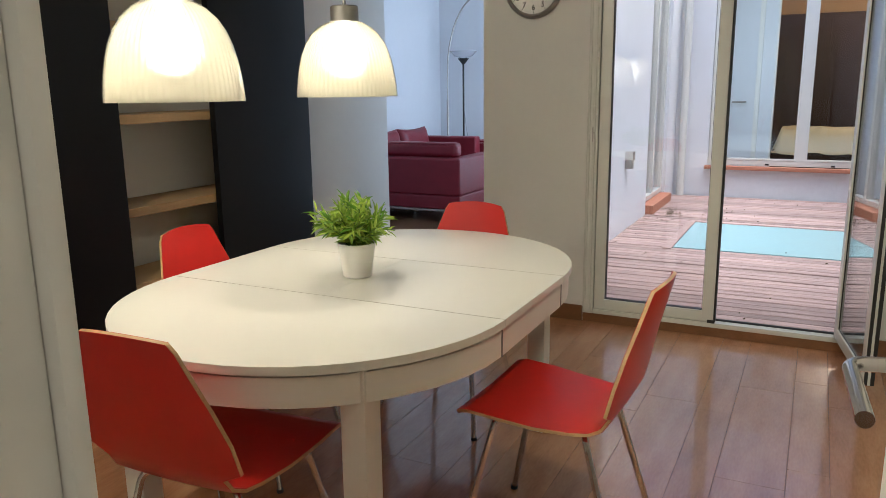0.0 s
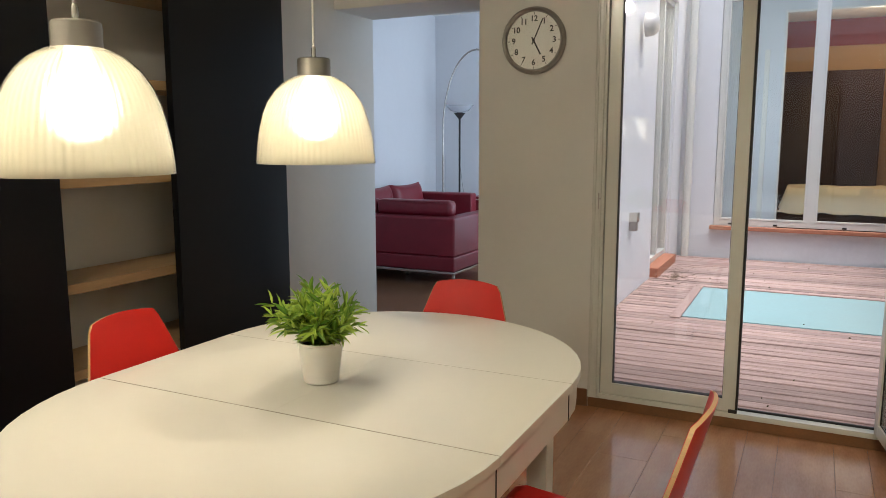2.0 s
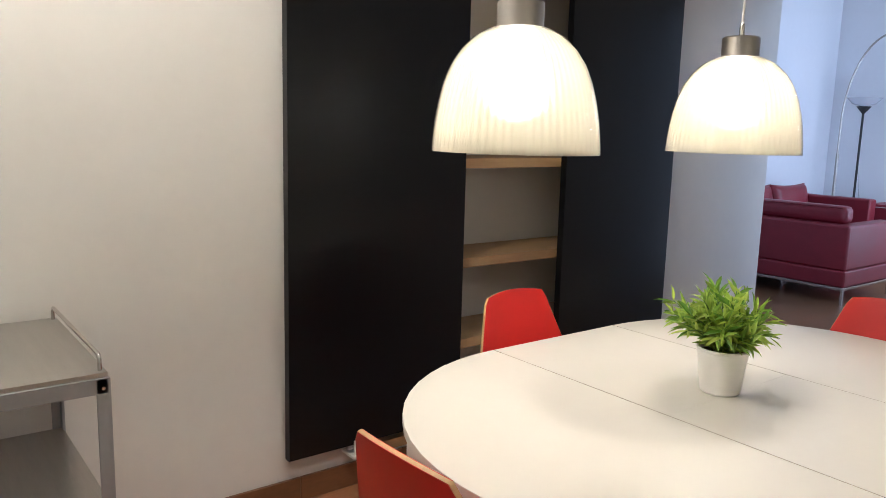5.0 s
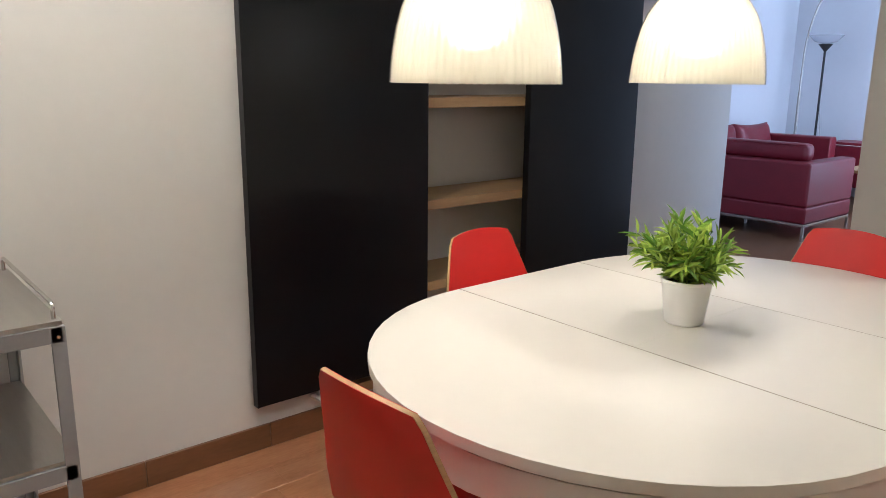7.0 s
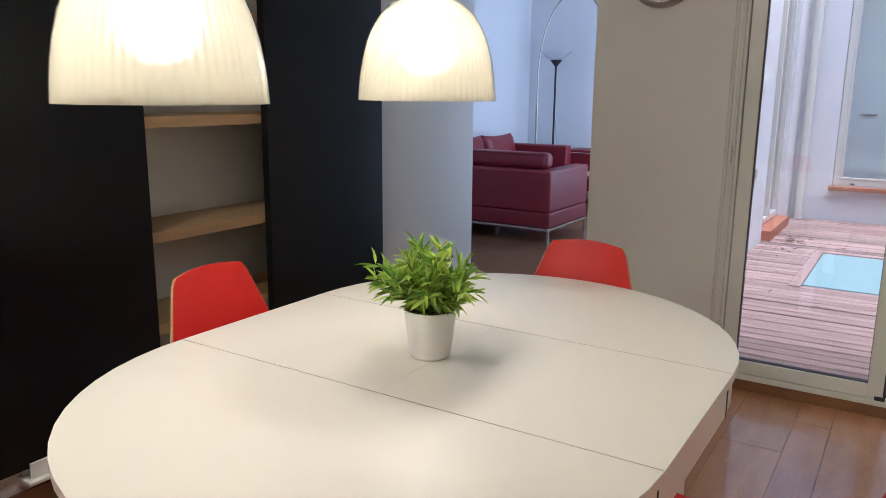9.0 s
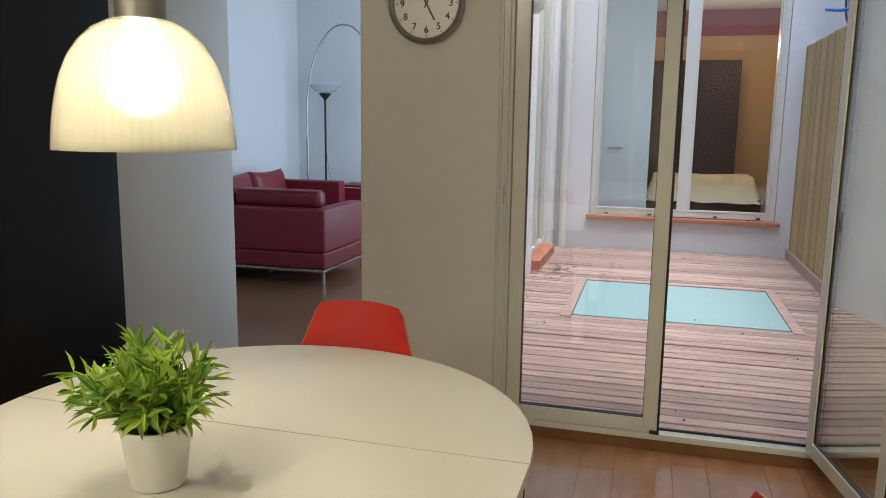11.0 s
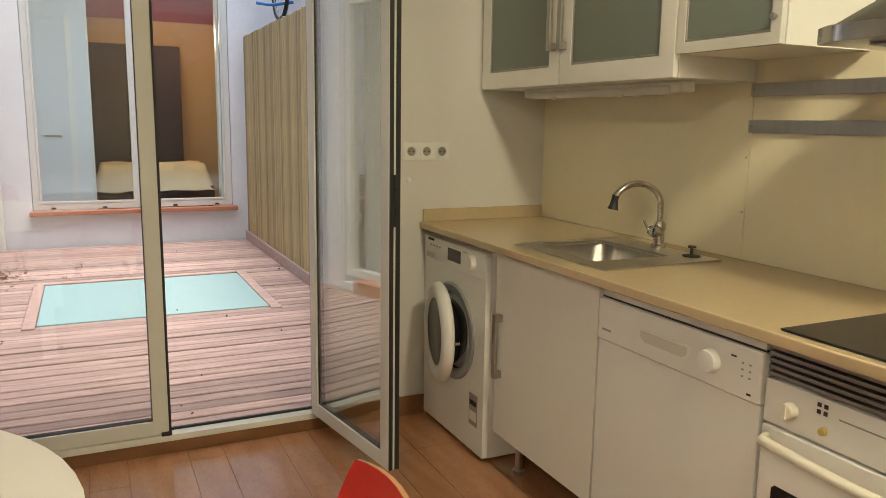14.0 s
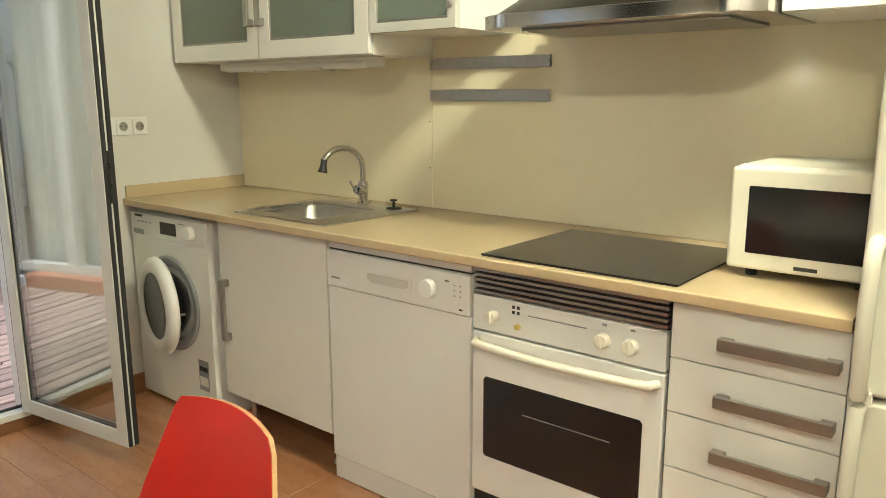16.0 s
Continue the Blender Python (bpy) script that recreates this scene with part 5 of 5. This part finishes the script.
single("bell_button", lathe([(0, 0), (0.012, 0), (0.010, 0.006), (0, 0.007)], 16, Matrix.Translation((0.775, YF, 1.085)) @ Matrix.Rotation(math.radians(90), 4, "X")), M_APPL, "small round white wall cap", "wall cap")

# ---- living room ----


def pillow(w, d, h, n=14):
    """A stuffed cushion from (0, 0, 0): swollen in the middle, its corners drawn out, its edges sagging between them."""
    bm = bmesh.new()
    sides = []
    for s in (-1, 1):
        grid = []
        for i in range(n + 1):
            col = []
            for j in range(n + 1):
                u, v = -1 + 2 * i / n, -1 + 2 * j / n
                swell = (max(0.0, (1 - u ** 4) * (1 - v ** 4))) ** 0.45
                x = u * (1 - 0.05 * (1 - v * v))
                z = v * (1 - 0.10 * (1 - u * u) * (1 if v > 0 else 0.2))
                col.append(bm.verts.new((w * (x + 1) / 2, d / 2 + s * (0.008 + swell * (d / 2 - 0.008)), h * (z + 1) / 2)))
            grid.append(col)
        sides.append(grid)
        for i in range(n):
            for j in range(n):
                bm.faces.new((grid[i][j], grid[i + 1][j], grid[i + 1][j + 1], grid[i][j + 1]))
    a, b = sides
    for i in range(n):
        for j in (0, n):
            bm.faces.new((a[i][j], a[i + 1][j], b[i + 1][j], b[i][j]))
            bm.faces.new((a[j][i], a[j][i + 1], b[j][i + 1], b[j][i]))
    bmesh.ops.recalc_face_normals(bm, faces=bm.faces)
    return bm


def sofa(name_label, w, depth, m, cushions, arms=(1, 1), high=0.36, arm_top=0.656):
    """A low leather sofa on a steel frame, looking along +y, its back on y = 0."""
    s = thing("sofa", name_label, "sofa", m, "red leather sofas")
    part("base", box(0.0, w, 0.0, depth, 0.145, 0.285, 0.018, 3), M_LEATHER, s)
    part("backrest", box(0.0, w, 0.0, 0.17, 0.283, 0.655, 0.022, 3), M_LEATHER, s)
    for k, a in enumerate(arms):
        if a:
            x = 0.0 if k == 0 else w - 0.15
            part("arm", box(x - 0.001, x + 0.151, 0.030, depth, 0.283, arm_top, 0.022, 3), M_LEATHER, s)
    x0, x1 = (0.152 if arms[0] else 0.01), (w - 0.152 if arms[1] else w - 0.01)
    n = cushions
    step = (x1 - x0) / n
    for k in range(n):
        part("seat_cushion", box(x0 + k * step + 0.004, x0 + (k + 1) * step - 0.004, 0.17, depth - 0.01, 0.286, 0.43, 0.035, 4), M_LEATHER, s)
        part("back_cushion", moved(pillow(step - 0.012, 0.17, high), Matrix.Translation((x0 + k * step + 0.006, 0.17, 0.42)) @ Matrix.Rotation(math.radians(12), 4, "X")), M_LEATHER, s, smooth=80)
    part("frame", join(box(0.0, w, 0.0, 0.02, 0.122, 0.144, 0.002), box(0.0, w, depth - 0.02, depth, 0.122, 0.144, 0.002), box(0.0, 0.02, 0.02, depth - 0.02, 0.122, 0.144, 0.002), box(w - 0.02, w, 0.02, depth - 0.02, 0.122, 0.144, 0.002)), M_CHROME, s, "polished steel base frame")
    for x in (0.0, w - 0.022):
        for y in (0.0, depth - 0.022):
            part("leg", box(x, x + 0.022, y, y + 0.022, 0.0, 0.123, 0.002), M_CHROME, s)
    return s


back_sofa = sofa("dark red leather sofa seen from behind", 1.70, 0.88, pose(-4.66, 6.71, 0), 2, high=0.20)
part("bolster", box(0.78, 1.60, 0.13, 0.30, 0.645, 0.800, 0.055, 5), M_LEATHER, back_sofa, smooth=60)
part("piping", tube(rounded([(0.80, 0.14, 0.785), (1.58, 0.14, 0.785), (1.58, 0.29, 0.785), (0.80, 0.29, 0.785)], 0.05), 0.004, 6, True), M_LEATHER, back_sofa)
part("bolster", box(0.16, 0.77, 0.13, 0.30, 0.645, 0.795, 0.055, 5), M_LEATHER, back_sofa, smooth=60)
sofa("dark red leather sofa along the living room wall", 1.75, 0.88, pose(-4.55, 8.85, 0, 0, 0, -90), 2, (1, 1), 0.43, 0.735)


def torchiere():
    t = thing("floor_lamp", "black floor lamp with white uplight bowl", "lamp", pose(-4.175, 9.45, 0))
    part("base", lathe([(0, 0), (0.14, 0), (0.14, 0.015), (0.02, 0.03), (0, 0.03)], 32), M_INK, t)
    part("pole", tube([(0, 0, 0.02), (0, 0, 1.66)], 0.013, 10), M_INK, t)
    part("cup", lathe([(0.014, 1.64), (0.03, 1.66), (0.075, 1.715), (0.075, 1.72), (0, 1.70)], 28), M_INK, t)
    part("bowl", lathe([(0.03, 1.722), (0.12, 1.745), (0.185, 1.815), (0.180, 1.815), (0.11, 1.752), (0.0, 1.73)], 36), M_BOWL, t, "pale translucent glass bowl", smooth=60)
    part("cord", tube([(0.01, 0, 1.05), (0.03, 0.02, 0.8), (0.09, 0.05, 0.4), (0.16, 0.1, 0.05)], 0.004, 6), M_GREYP, t)


def arc_lamp():
    t = thing("arc_lamp", "tall arched steel floor lamp with metal dome shade", "lamp", pose(-4.37, 9.36, 0))
    part("base", box(-0.15, 0.15, -0.15, 0.15, 0.0, 0.05, 0.004), M_WHITE, t)
    pts = [(0, 0, 0.04), (0, 0, 1.3)]
    for k in range(1, 23):
        a = math.pi * (1 - k / 24)
        pts.append((0.47 + 0.47 * math.cos(a), 0, 1.50 + 1.0 * math.sin(a)))
    part("arc", tube(pts, 0.011, 10), M_NICKEL, t, "curved steel tube")
    part("sleeve", tube([(0, 0, 0.04), (0, 0, 1.18)], 0.016, 12), M_NICKEL, t)
    e = Vector(pts[-1])
    part("shade", lathe([(0.012, 0.14), (0.06, 0.125), (0.11, 0.08), (0.135, 0.0), (0.130, 0.0), (0.10, 0.07), (0.0, 0.12)], 32, Matrix.Translation(e + Vector((0.02, 0, -0.14)))), M_CHROME, t, "steel dome shade", smooth=60)
    part("bulb", lathe([(0, -0.005), (0.05, 0.0), (0.06, 0.03), (0, 0.06)], 20, Matrix.Translation(e + Vector((0.02, 0, -0.12)))), glowing("soft_bulb", (1.0, 0.9, 0.75), 3.0), t)


torchiere()
arc_lamp()
side = thing("sideboard", "low glossy red sideboard along the living room wall", "sideboard")
part("body", box(-3.92, -2.55, 9.26, 9.68, 0.16, 0.615, 0.003), M_LEATHER, side)
part("top", box(-3.93, -2.54, 9.25, 9.685, 0.622, 0.650, 0.003), M_LEATHER, side)
part("trim_line", box(-3.925, -2.545, 9.245, 9.68, 0.6152, 0.6218), M_WHITE, side, "thin white line under the top")
for k in range(3):
    part("door", box(-3.915 + 0.456 * k, -3.465 + 0.456 * k, 9.244, 9.258, 0.17, 0.605, 0.002), M_LEATHER, side)
for x in (-3.88, -2.6):
    for y in (9.30, 9.64):
        part("leg", box(x, x + 0.03, y, y + 0.03, 0.0, 0.161, 0.002), M_INK, side)
tb = thing("coffee_table", "small light wooden table beside the sofa", "table")
part("tabletop", box(-3.42, -2.75, 8.35, 9.05, 0.425, 0.455, 0.004), M_OAK, tb)
for x in (-3.39, -2.82):
    for y in (8.38, 8.98):
        part("leg", box(x, x + 0.04, y, y + 0.04, 0.0, 0.426, 0.003), M_OAK, tb)

# ---- terrace ----
window2 = thing("window_2", "tall white framed window of the living room", "window", None, "", "structure")


def side_frame(x0, x1, y0, y1, z0, z1, w):
    return join(box(x0, x1, y0, y0 + w, z0, z1, 0.003), box(x0, x1, y1 - w, y1, z0, z1, 0.003), box(x0, x1, y0 + w, y1 - w, z0, z0 + w, 0.003), box(x0, x1, y0 + w, y1 - w, z1 - w, z1, 0.003))


part("window_frame", side_frame(-1.53, -1.455, 8.05, 9.15, 0.10, 2.84, 0.055), M_ALU, window2)
part("mullion", box(-1.53, -1.455, 8.57, 8.63, 0.155, 2.785, 0.003), M_ALU, window2)
part("pane", box(-1.50, -1.494, 8.10, 9.10, 0.15, 2.79), M_GLASS, window2)
window4 = thing("window_4", "wide white framed terrace window of the living room", "window", None, "", "structure")
part("window_frame", side_frame(-1.545, -1.470, 4.78, 6.40, 0.10, 2.84, 0.06), M_ALU, window4)
part("mullion", box(-1.545, -1.470, 5.78, 5.88, 0.16, 2.78, 0.003), M_ALU, window4)
part("transom", box(-1.543, -1.472, 4.84, 6.34, 2.21, 2.29, 0.003), M_ALU, window4)
part("pane", box(-1.515, -1.509, 4.83, 6.35, 0.15, 2.79), M_GLASS, window4)
def curtain(y0, y1, z0, z1, x):
    """A gathered cloth with soft folds, hung from a rail."""
    n = 150
    path = [(x + 0.020 * math.sin(0.62 * i) * (0.7 + 0.3 * math.sin(0.11 * i)), y0 + (y1 - y0) * i / n) for i in range(n + 1)]
    c = thing("curtain", "pale grey-green gathered curtain behind the terrace window", "curtain")
    part("cloth", prism(path + [(px - 0.003, py) for px, py in path[::-1]], z0, z1), M_CURTAIN, c, smooth=70)
    part("rail", tube([(x - 0.002, y0 - 0.05, z1 + 0.012), (x - 0.002, y1 + 0.05, z1 + 0.012)], 0.012, 10), M_WHITE, c)


curtain(4.80, 6.38, 0.06, 2.72, -1.625)
single("window_ledge", box(-1.50, -1.375, 4.785, 6.19, 0.0, 0.10, 0.006), M_BRICK, "terracotta ledge below the wide window", "ledge", "terracotta ledges")
single("window_ledge", box(-1.48, -1.335, 8.055, 9.145, 0.0, 0.095, 0.006), M_BRICK, "terracotta ledge below the tall window", "ledge", "terracotta ledges")
window3 = thing("window_3", "large white framed bedroom window", "window", None, "", "structure")
part("window_frame", rect_frame(-0.985, 0.985, 0.385, 2.995, 0.062, 9.74, 9.80, 0.004), M_ALU, window3)
part("mullion", box(-0.015, 0.085, 9.742, 9.798, 0.447, 2.933, 0.004), M_ALU, window3)
part("sash", rect_frame(-0.922, -0.013, 0.448, 2.932, 0.022, 9.735, 9.79, 0.003), M_ALU, window3)
part("sash", rect_frame(0.083, 0.922, 0.448, 2.932, 0.022, 9.735, 9.79, 0.003), M_ALU, window3)
part("pane", box(-0.90, -0.035, 9.765, 9.771, 0.47, 2.91), M_GLASS, window3)
part("pane", box(0.105, 0.90, 9.765, 9.771, 0.47, 2.91), M_GLASS, window3)
sill = single("window_sill", box(-1.02, 1.033, 9.64, 9.745, 0.335, 0.378, 0.006), M_BRICK, "terracotta window sill on the white wall", "sill")
for x in (-0.80, -0.32, 0.38, 0.82):
    part("drain_cap", box(x - 0.022, x + 0.022, 9.728, 9.738, 0.392, 0.412, 0.003), M_INK, window3, "small dark drain cap")


def wall_box():
    b = thing("outdoor_wall_light", "small steel box light on the terrace wall", "lamp", pose(-1.415, 7.06, 0.56))
    part("body", box(0.0, 0.065, -0.04, 0.04, 0.025, 0.105, 0.004), M_NICKEL, b)
    part("hood", box(0.0, 0.075, -0.042, 0.042, 0.105, 0.185, 0.004), M_CHROME, b)


wall_box()
bulk = thing("bulkhead_light", "round grey outdoor bulkhead lamp high on the wall", "lamp", pose(-1.375, 7.25, 2.36, 0, 90, 0))
part("base", lathe([(0, 0), (0.10, 0), (0.10, 0.03), (0, 0.03)], 28), M_GREYP, bulk)
part("dome", lathe([(0.098, 0.03), (0.092, 0.07), (0.06, 0.11), (0, 0.12)], 28), M_GREYP, bulk, smooth=60)
pipe = thing("drain_pipe", "white downpipe in the terrace corner", "pipe")
part("pipe", tube([(-1.315, 9.64, -0.05), (-1.315, 9.64, 3.1)], 0.045, 16), M_ALU, pipe)

fence = thing("slat_fence", "tall slatted bamboo-coloured fence along the terrace", "fence")
fence.location.x = -0.085
part("base_board", box(1.165, 1.19, 4.50, 9.66, 0.003, 0.10, 0.003), M_DECK, fence)
part("top_rail", box(1.215, 1.24, 4.50, 9.66, 2.06, 2.12, 0.003), M_BAMBOO, fence)
part("top_rail", box(1.215, 1.24, 4.50, 9.66, 0.55, 0.61, 0.003), M_BAMBOO, fence)
for y in (4.5, 6.2, 7.9, 9.6):
    part("post", box(1.24, 1.30, y, y + 0.06, -0.10, 2.15, 0.003), M_BAMBOO, fence)
slat_me = solid(box(0, 0.02, 0, 0.040, 0, 2.125, 0.006, 1), "slat", M_BAMBOO, 0)
rnd = random.Random(8)
for k in range(112):
    ob = new("slat", slat_me)
    ob.parent = fence
    ob.location = (1.193 + rnd.uniform(-0.003, 0.003), 4.52 + 0.0457 * k, 0.085 + rnd.uniform(-0.006, 0.012))

bike = thing("bicycle", "dark bicycle with blue handlebar hung on the wall above the fence", "bicycle", pose(1.42, 9.2, 2.69))
part("wall_bracket", join(box(-0.01, 0.322, 0.03, 0.07, 1.30, 1.33, 0.003), box(0.32, 0.3295, 0.0, 0.10, 1.22, 1.42, 0.002), box(-0.01, 0.3295, -0.02, 0.02, -0.31, -0.29, 0.002)), M_INK, bike)


def wheel(y, z):
    w = part("wheel", tube([(0, y + 0.325 * math.cos(2 * math.pi * i / 40), z + 0.325 * math.sin(2 * math.pi * i / 40)) for i in range(40)], 0.022, 8, True), M_RUBBER, bike, "black tyre")
    part("rim", tube([(0, y + 0.30 * math.cos(2 * math.pi * i / 40), z + 0.30 * math.sin(2 * math.pi * i / 40)) for i in range(40)], 0.009, 6, True), M_GREYP, w)
    part("hub", lathe([(0, -0.05), (0.018, -0.05), (0.018, 0.05), (0, 0.05)], 12, Matrix.Translation((0, y, z)) @ Matrix.Rotation(math.pi / 2, 4, "Y")), M_CHROME, w)
    for i in range(16):
        a = 2 * math.pi * i / 16
        part("spoke", tube([(0.01 * (-1) ** i, y, z), (0, y + 0.30 * math.cos(a), z + 0.30 * math.sin(a))], 0.0015, 4), M_CHROME, w)


wheel(0.0, 0.0)
wheel(0.05, 1.02)
part("fork", join(tube([(0.06, 0, 0), (0.06, 0.06, 0.36)], 0.014), tube([(-0.06, 0, 0), (-0.06, 0.06, 0.36)], 0.014)), M_INK, bike)
part("frame", join(tube([(0, 0.08, 0.40), (0, 0.42, 0.62)], 0.02), tube([(0, 0.08, 0.36), (0, 0.05, 1.02)], 0.016), tube([(0, 0.42, 0.62), (0, 0.05, 1.02)], 0.014)), M_INK, bike)
part("handlebar", tube(rounded([(-0.24, 0.05, -0.17), (-0.10, -0.02, -0.19), (0.12, -0.05, -0.15)], 0.05), 0.016), M_BLUE, bike, "blue handlebar")
part("brake", box(-0.03, 0.03, -0.10, 0.02, -0.06, 0.08, 0.01), M_BLUE, bike)

# ---- bedroom seen through the far window ----
bdoor = thing("bedroom_door", "pale closed bedroom door with lever handle", "door")
part("leaf", box(-1.75, -0.62, 11.262, 11.298, 0.0, 2.45, 0.003), M_LIV, bdoor)
part("architrave", join(box(-0.62, -0.56, 11.255, 11.299, 0, 2.52, 0.003)), M_WHITE, bdoor)
part("handle", tube(rounded([(-0.73, 11.262, 1.10), (-0.73, 11.21, 1.10), (-0.90, 11.21, 1.10)], 0.02), 0.012), M_NICKEL, bdoor)
ar = structure("alcove_trim", join(box(-0.40, -0.375, 11.285, 11.42, 0, 2.999, 0.003), box(1.105, 1.13, 11.285, 11.42, 0, 2.999, 0.003), box(-0.375, 1.105, 11.285, 11.42, 2.975, 2.999, 0.003)), M_WHITE, "white trim around the alcove opening", 35)
bed = thing("bed", "single bed with a crumpled yellow cover", "bed")
part("frame", box(-0.39, 1.15, 12.1, 12.95, 0.12, 0.40, 0.01), M_WARDROBE, bed)
cover = bmesh.new()
gx, gy = 40, 22
rows = []
for i in range(gx + 1):
    col = []
    for j in range(gy + 1):
        x, y = -0.41 + 1.57 * i / gx, 12.07 + 0.92 * j / gy
        edge = min(1, min(j, gy - j) / 3.0) * min(1, min(i, gx - i) / 3.0)
        col.append(cover.verts.new((x, y, 0.34 + 0.36 * edge + 0.035 * noise.noise(Vector((x * 3, y * 4, 0))) + 0.012 * noise.noise(Vector((x * 11, y * 9, 3))))))
    rows.append(col)
for i in range(gx):
    for j in range(gy):
        cover.faces.new((rows[i][j], rows[i + 1][j], rows[i + 1][j + 1], rows[i][j + 1]))
part("cover", cover, M_BEDCOVER, bed, "crumpled pale yellow bedcover", smooth=80)
for x in (-0.36, 1.06):
    for y in (12.13, 12.86):
        part("leg", box(x, x + 0.06, y, y + 0.06, 0, 0.121, 0.003), M_WARDROBE, bed)
wd = thing("wardrobe", "tall dark wooden wardrobe in the bedroom alcove", "wardrobe")
part("body", box(-0.98, 0.88, 13.25, 13.86, 0.0, 2.38, 0.004), M_WARDROBE, wd)
for k in range(3):
    part("door", box(-0.97 + 0.615 * k, -0.360 + 0.615 * k, 13.232, 13.249, 0.08, 2.33, 0.003), M_WARDROBE, wd)

for ob in (window3, sill, bdoor, ar, bed, wd, bpy.data.objects["patio_wall_north"], bpy.data.objects["bedroom_walls"]):
    ob.location.x = -0.030

# ---- deck, hatch and floor pieces ----
hatch = thing("floor_hatch", "frosted teal glass skylight set flush in the deck", "skylight")
part("glass_plate", box(-0.855, 0.640, 6.46, 7.74, -0.03, 0.004, 0.003), M_TEAL, hatch)
for a, b in ((-0.937, -0.860), (0.645, 0.720)):
    part("side_board", box(a, b, 6.385, 7.82, -0.034, 0.006, 0.003), M_DECK, hatch)
part("seal", box(-0.8595, -0.8555, 6.46, 7.74, -0.03, 0.002), M_RUBBER, hatch)
part("seal", box(0.6405, 0.6445, 6.46, 7.74, -0.03, 0.002), M_RUBBER, hatch)
deck = structure("deck", box(-1.414, 1.16, YF + 0.15, 9.718, -0.0345, -0.0335), M_JOIST, "reddish-brown weathered wooden terrace deck")
rnd = random.Random(11)
pitch, wide = 0.0975, 0.0815


def board(x0, x1, y0, y1):
    ob = new("deck_board", solid(box(x0 + 0.001, x1 - 0.001, y0, y1, -0.0325, rnd.uniform(-0.003, 0.003), 0.004, 1), "deck_board", M_DECK, 0))
    ob.parent = deck


y = YF + 0.155
while y + wide < 9.71:
    if y + wide < 6.46 or y > 7.74:
        board(-1.414, 1.160, y, y + wide)
    else:
        board(-1.414, -0.939, y, y + wide)
        board(0.722, 1.160, y, y + wide)
    y += pitch
litter = bmesh.new()
for k in range(260):
    a, d = rnd.uniform(0, 6.28), abs(rnd.gauss(0, 0.36))
    x, yy = -1.17 + d * math.cos(a) * 0.7, 8.15 + d * math.sin(a) * 1.6
    if k > 232:
        x, yy = rnd.uniform(-1.3, 1.1), rnd.uniform(4.5, 9.6)
    if not -1.36 < x < 1.14 or not 4.4 < yy < 9.68:
        continue
    if -0.9 < x < 0.68 and 6.4 < yy < 7.8 and k % 4:
        continue
    s, r = rnd.uniform(0.004, 0.013), rnd.uniform(0, 3.14)
    z = 0.008
    q = [litter.verts.new((x + s * math.cos(r + t) * (1 if t in (0, 3.14) else 0.5), yy + s * math.sin(r + t) * (1 if t in (0, 3.14) else 0.5), z + rnd.uniform(0, 0.006))) for t in (0, 1.57, 3.14, 4.71)]
    tip = litter.verts.new((x, yy, z + 0.008))
    low = litter.verts.new((x, yy, z - 0.004))
    for i in range(4):
        litter.faces.new((q[i], q[(i + 1) % 4], tip))
        litter.faces.new((q[(i + 1) % 4], q[i], low))
single("leaf_litter", litter, M_DIRT, "scattered dry leaves on the deck", "leaf litter", "", "stuff", 0)

floor = bpy.data.objects["floor"]
w = [0.2265, 0.137]
x = 0.166
up = []
i = 0
while x > XL:
    up.append(x)
    x -= w[i % 2]
    i += 1
cols = [XL] + up[::-1]
x, i = 0.166, 1
while x < XR:
    x += w[i % 2]
    cols.append(min(x, XR))
    i += 1
rnd = random.Random(21)
rest = []
for a, b in zip(cols, cols[1:]):
    if b - a < 0.01:
        continue
    off = 3.50 if abs(b - 0.166) < 0.01 else (3.162 if abs(b + 0.0605) < 0.01 else rnd.uniform(0, 0.9))
    y = off - 0.90 * math.ceil((off + 0.4) / 0.90)
    while y < YF:
        y0, y1 = max(y, -0.6), min(y + 0.90, YF)
        if y1 - y0 > 0.03:
            if y1 > 0.2:
                ob = new("floor_plank", solid(box(a + 0.0006, b - 0.0006, y0 + 0.0006, y1 - 0.0006, -0.003, 0.0, 0.0007, 1), "floor_plank", M_FLOOR, 0))
                ob.parent = floor
            else:
                rest.append(box(a + 0.0006, b - 0.0006, y0 + 0.0006, y1 - 0.0006, -0.003, 0.0))
        y += 0.90
hall = new("hall_planks", solid(join(*rest, box(XL, XR, -2.1, -0.6, -0.003, 0.0)), "hall_planks", M_FLOOR, 0))
hall.parent = floor
hall["kind"] = "stuff"
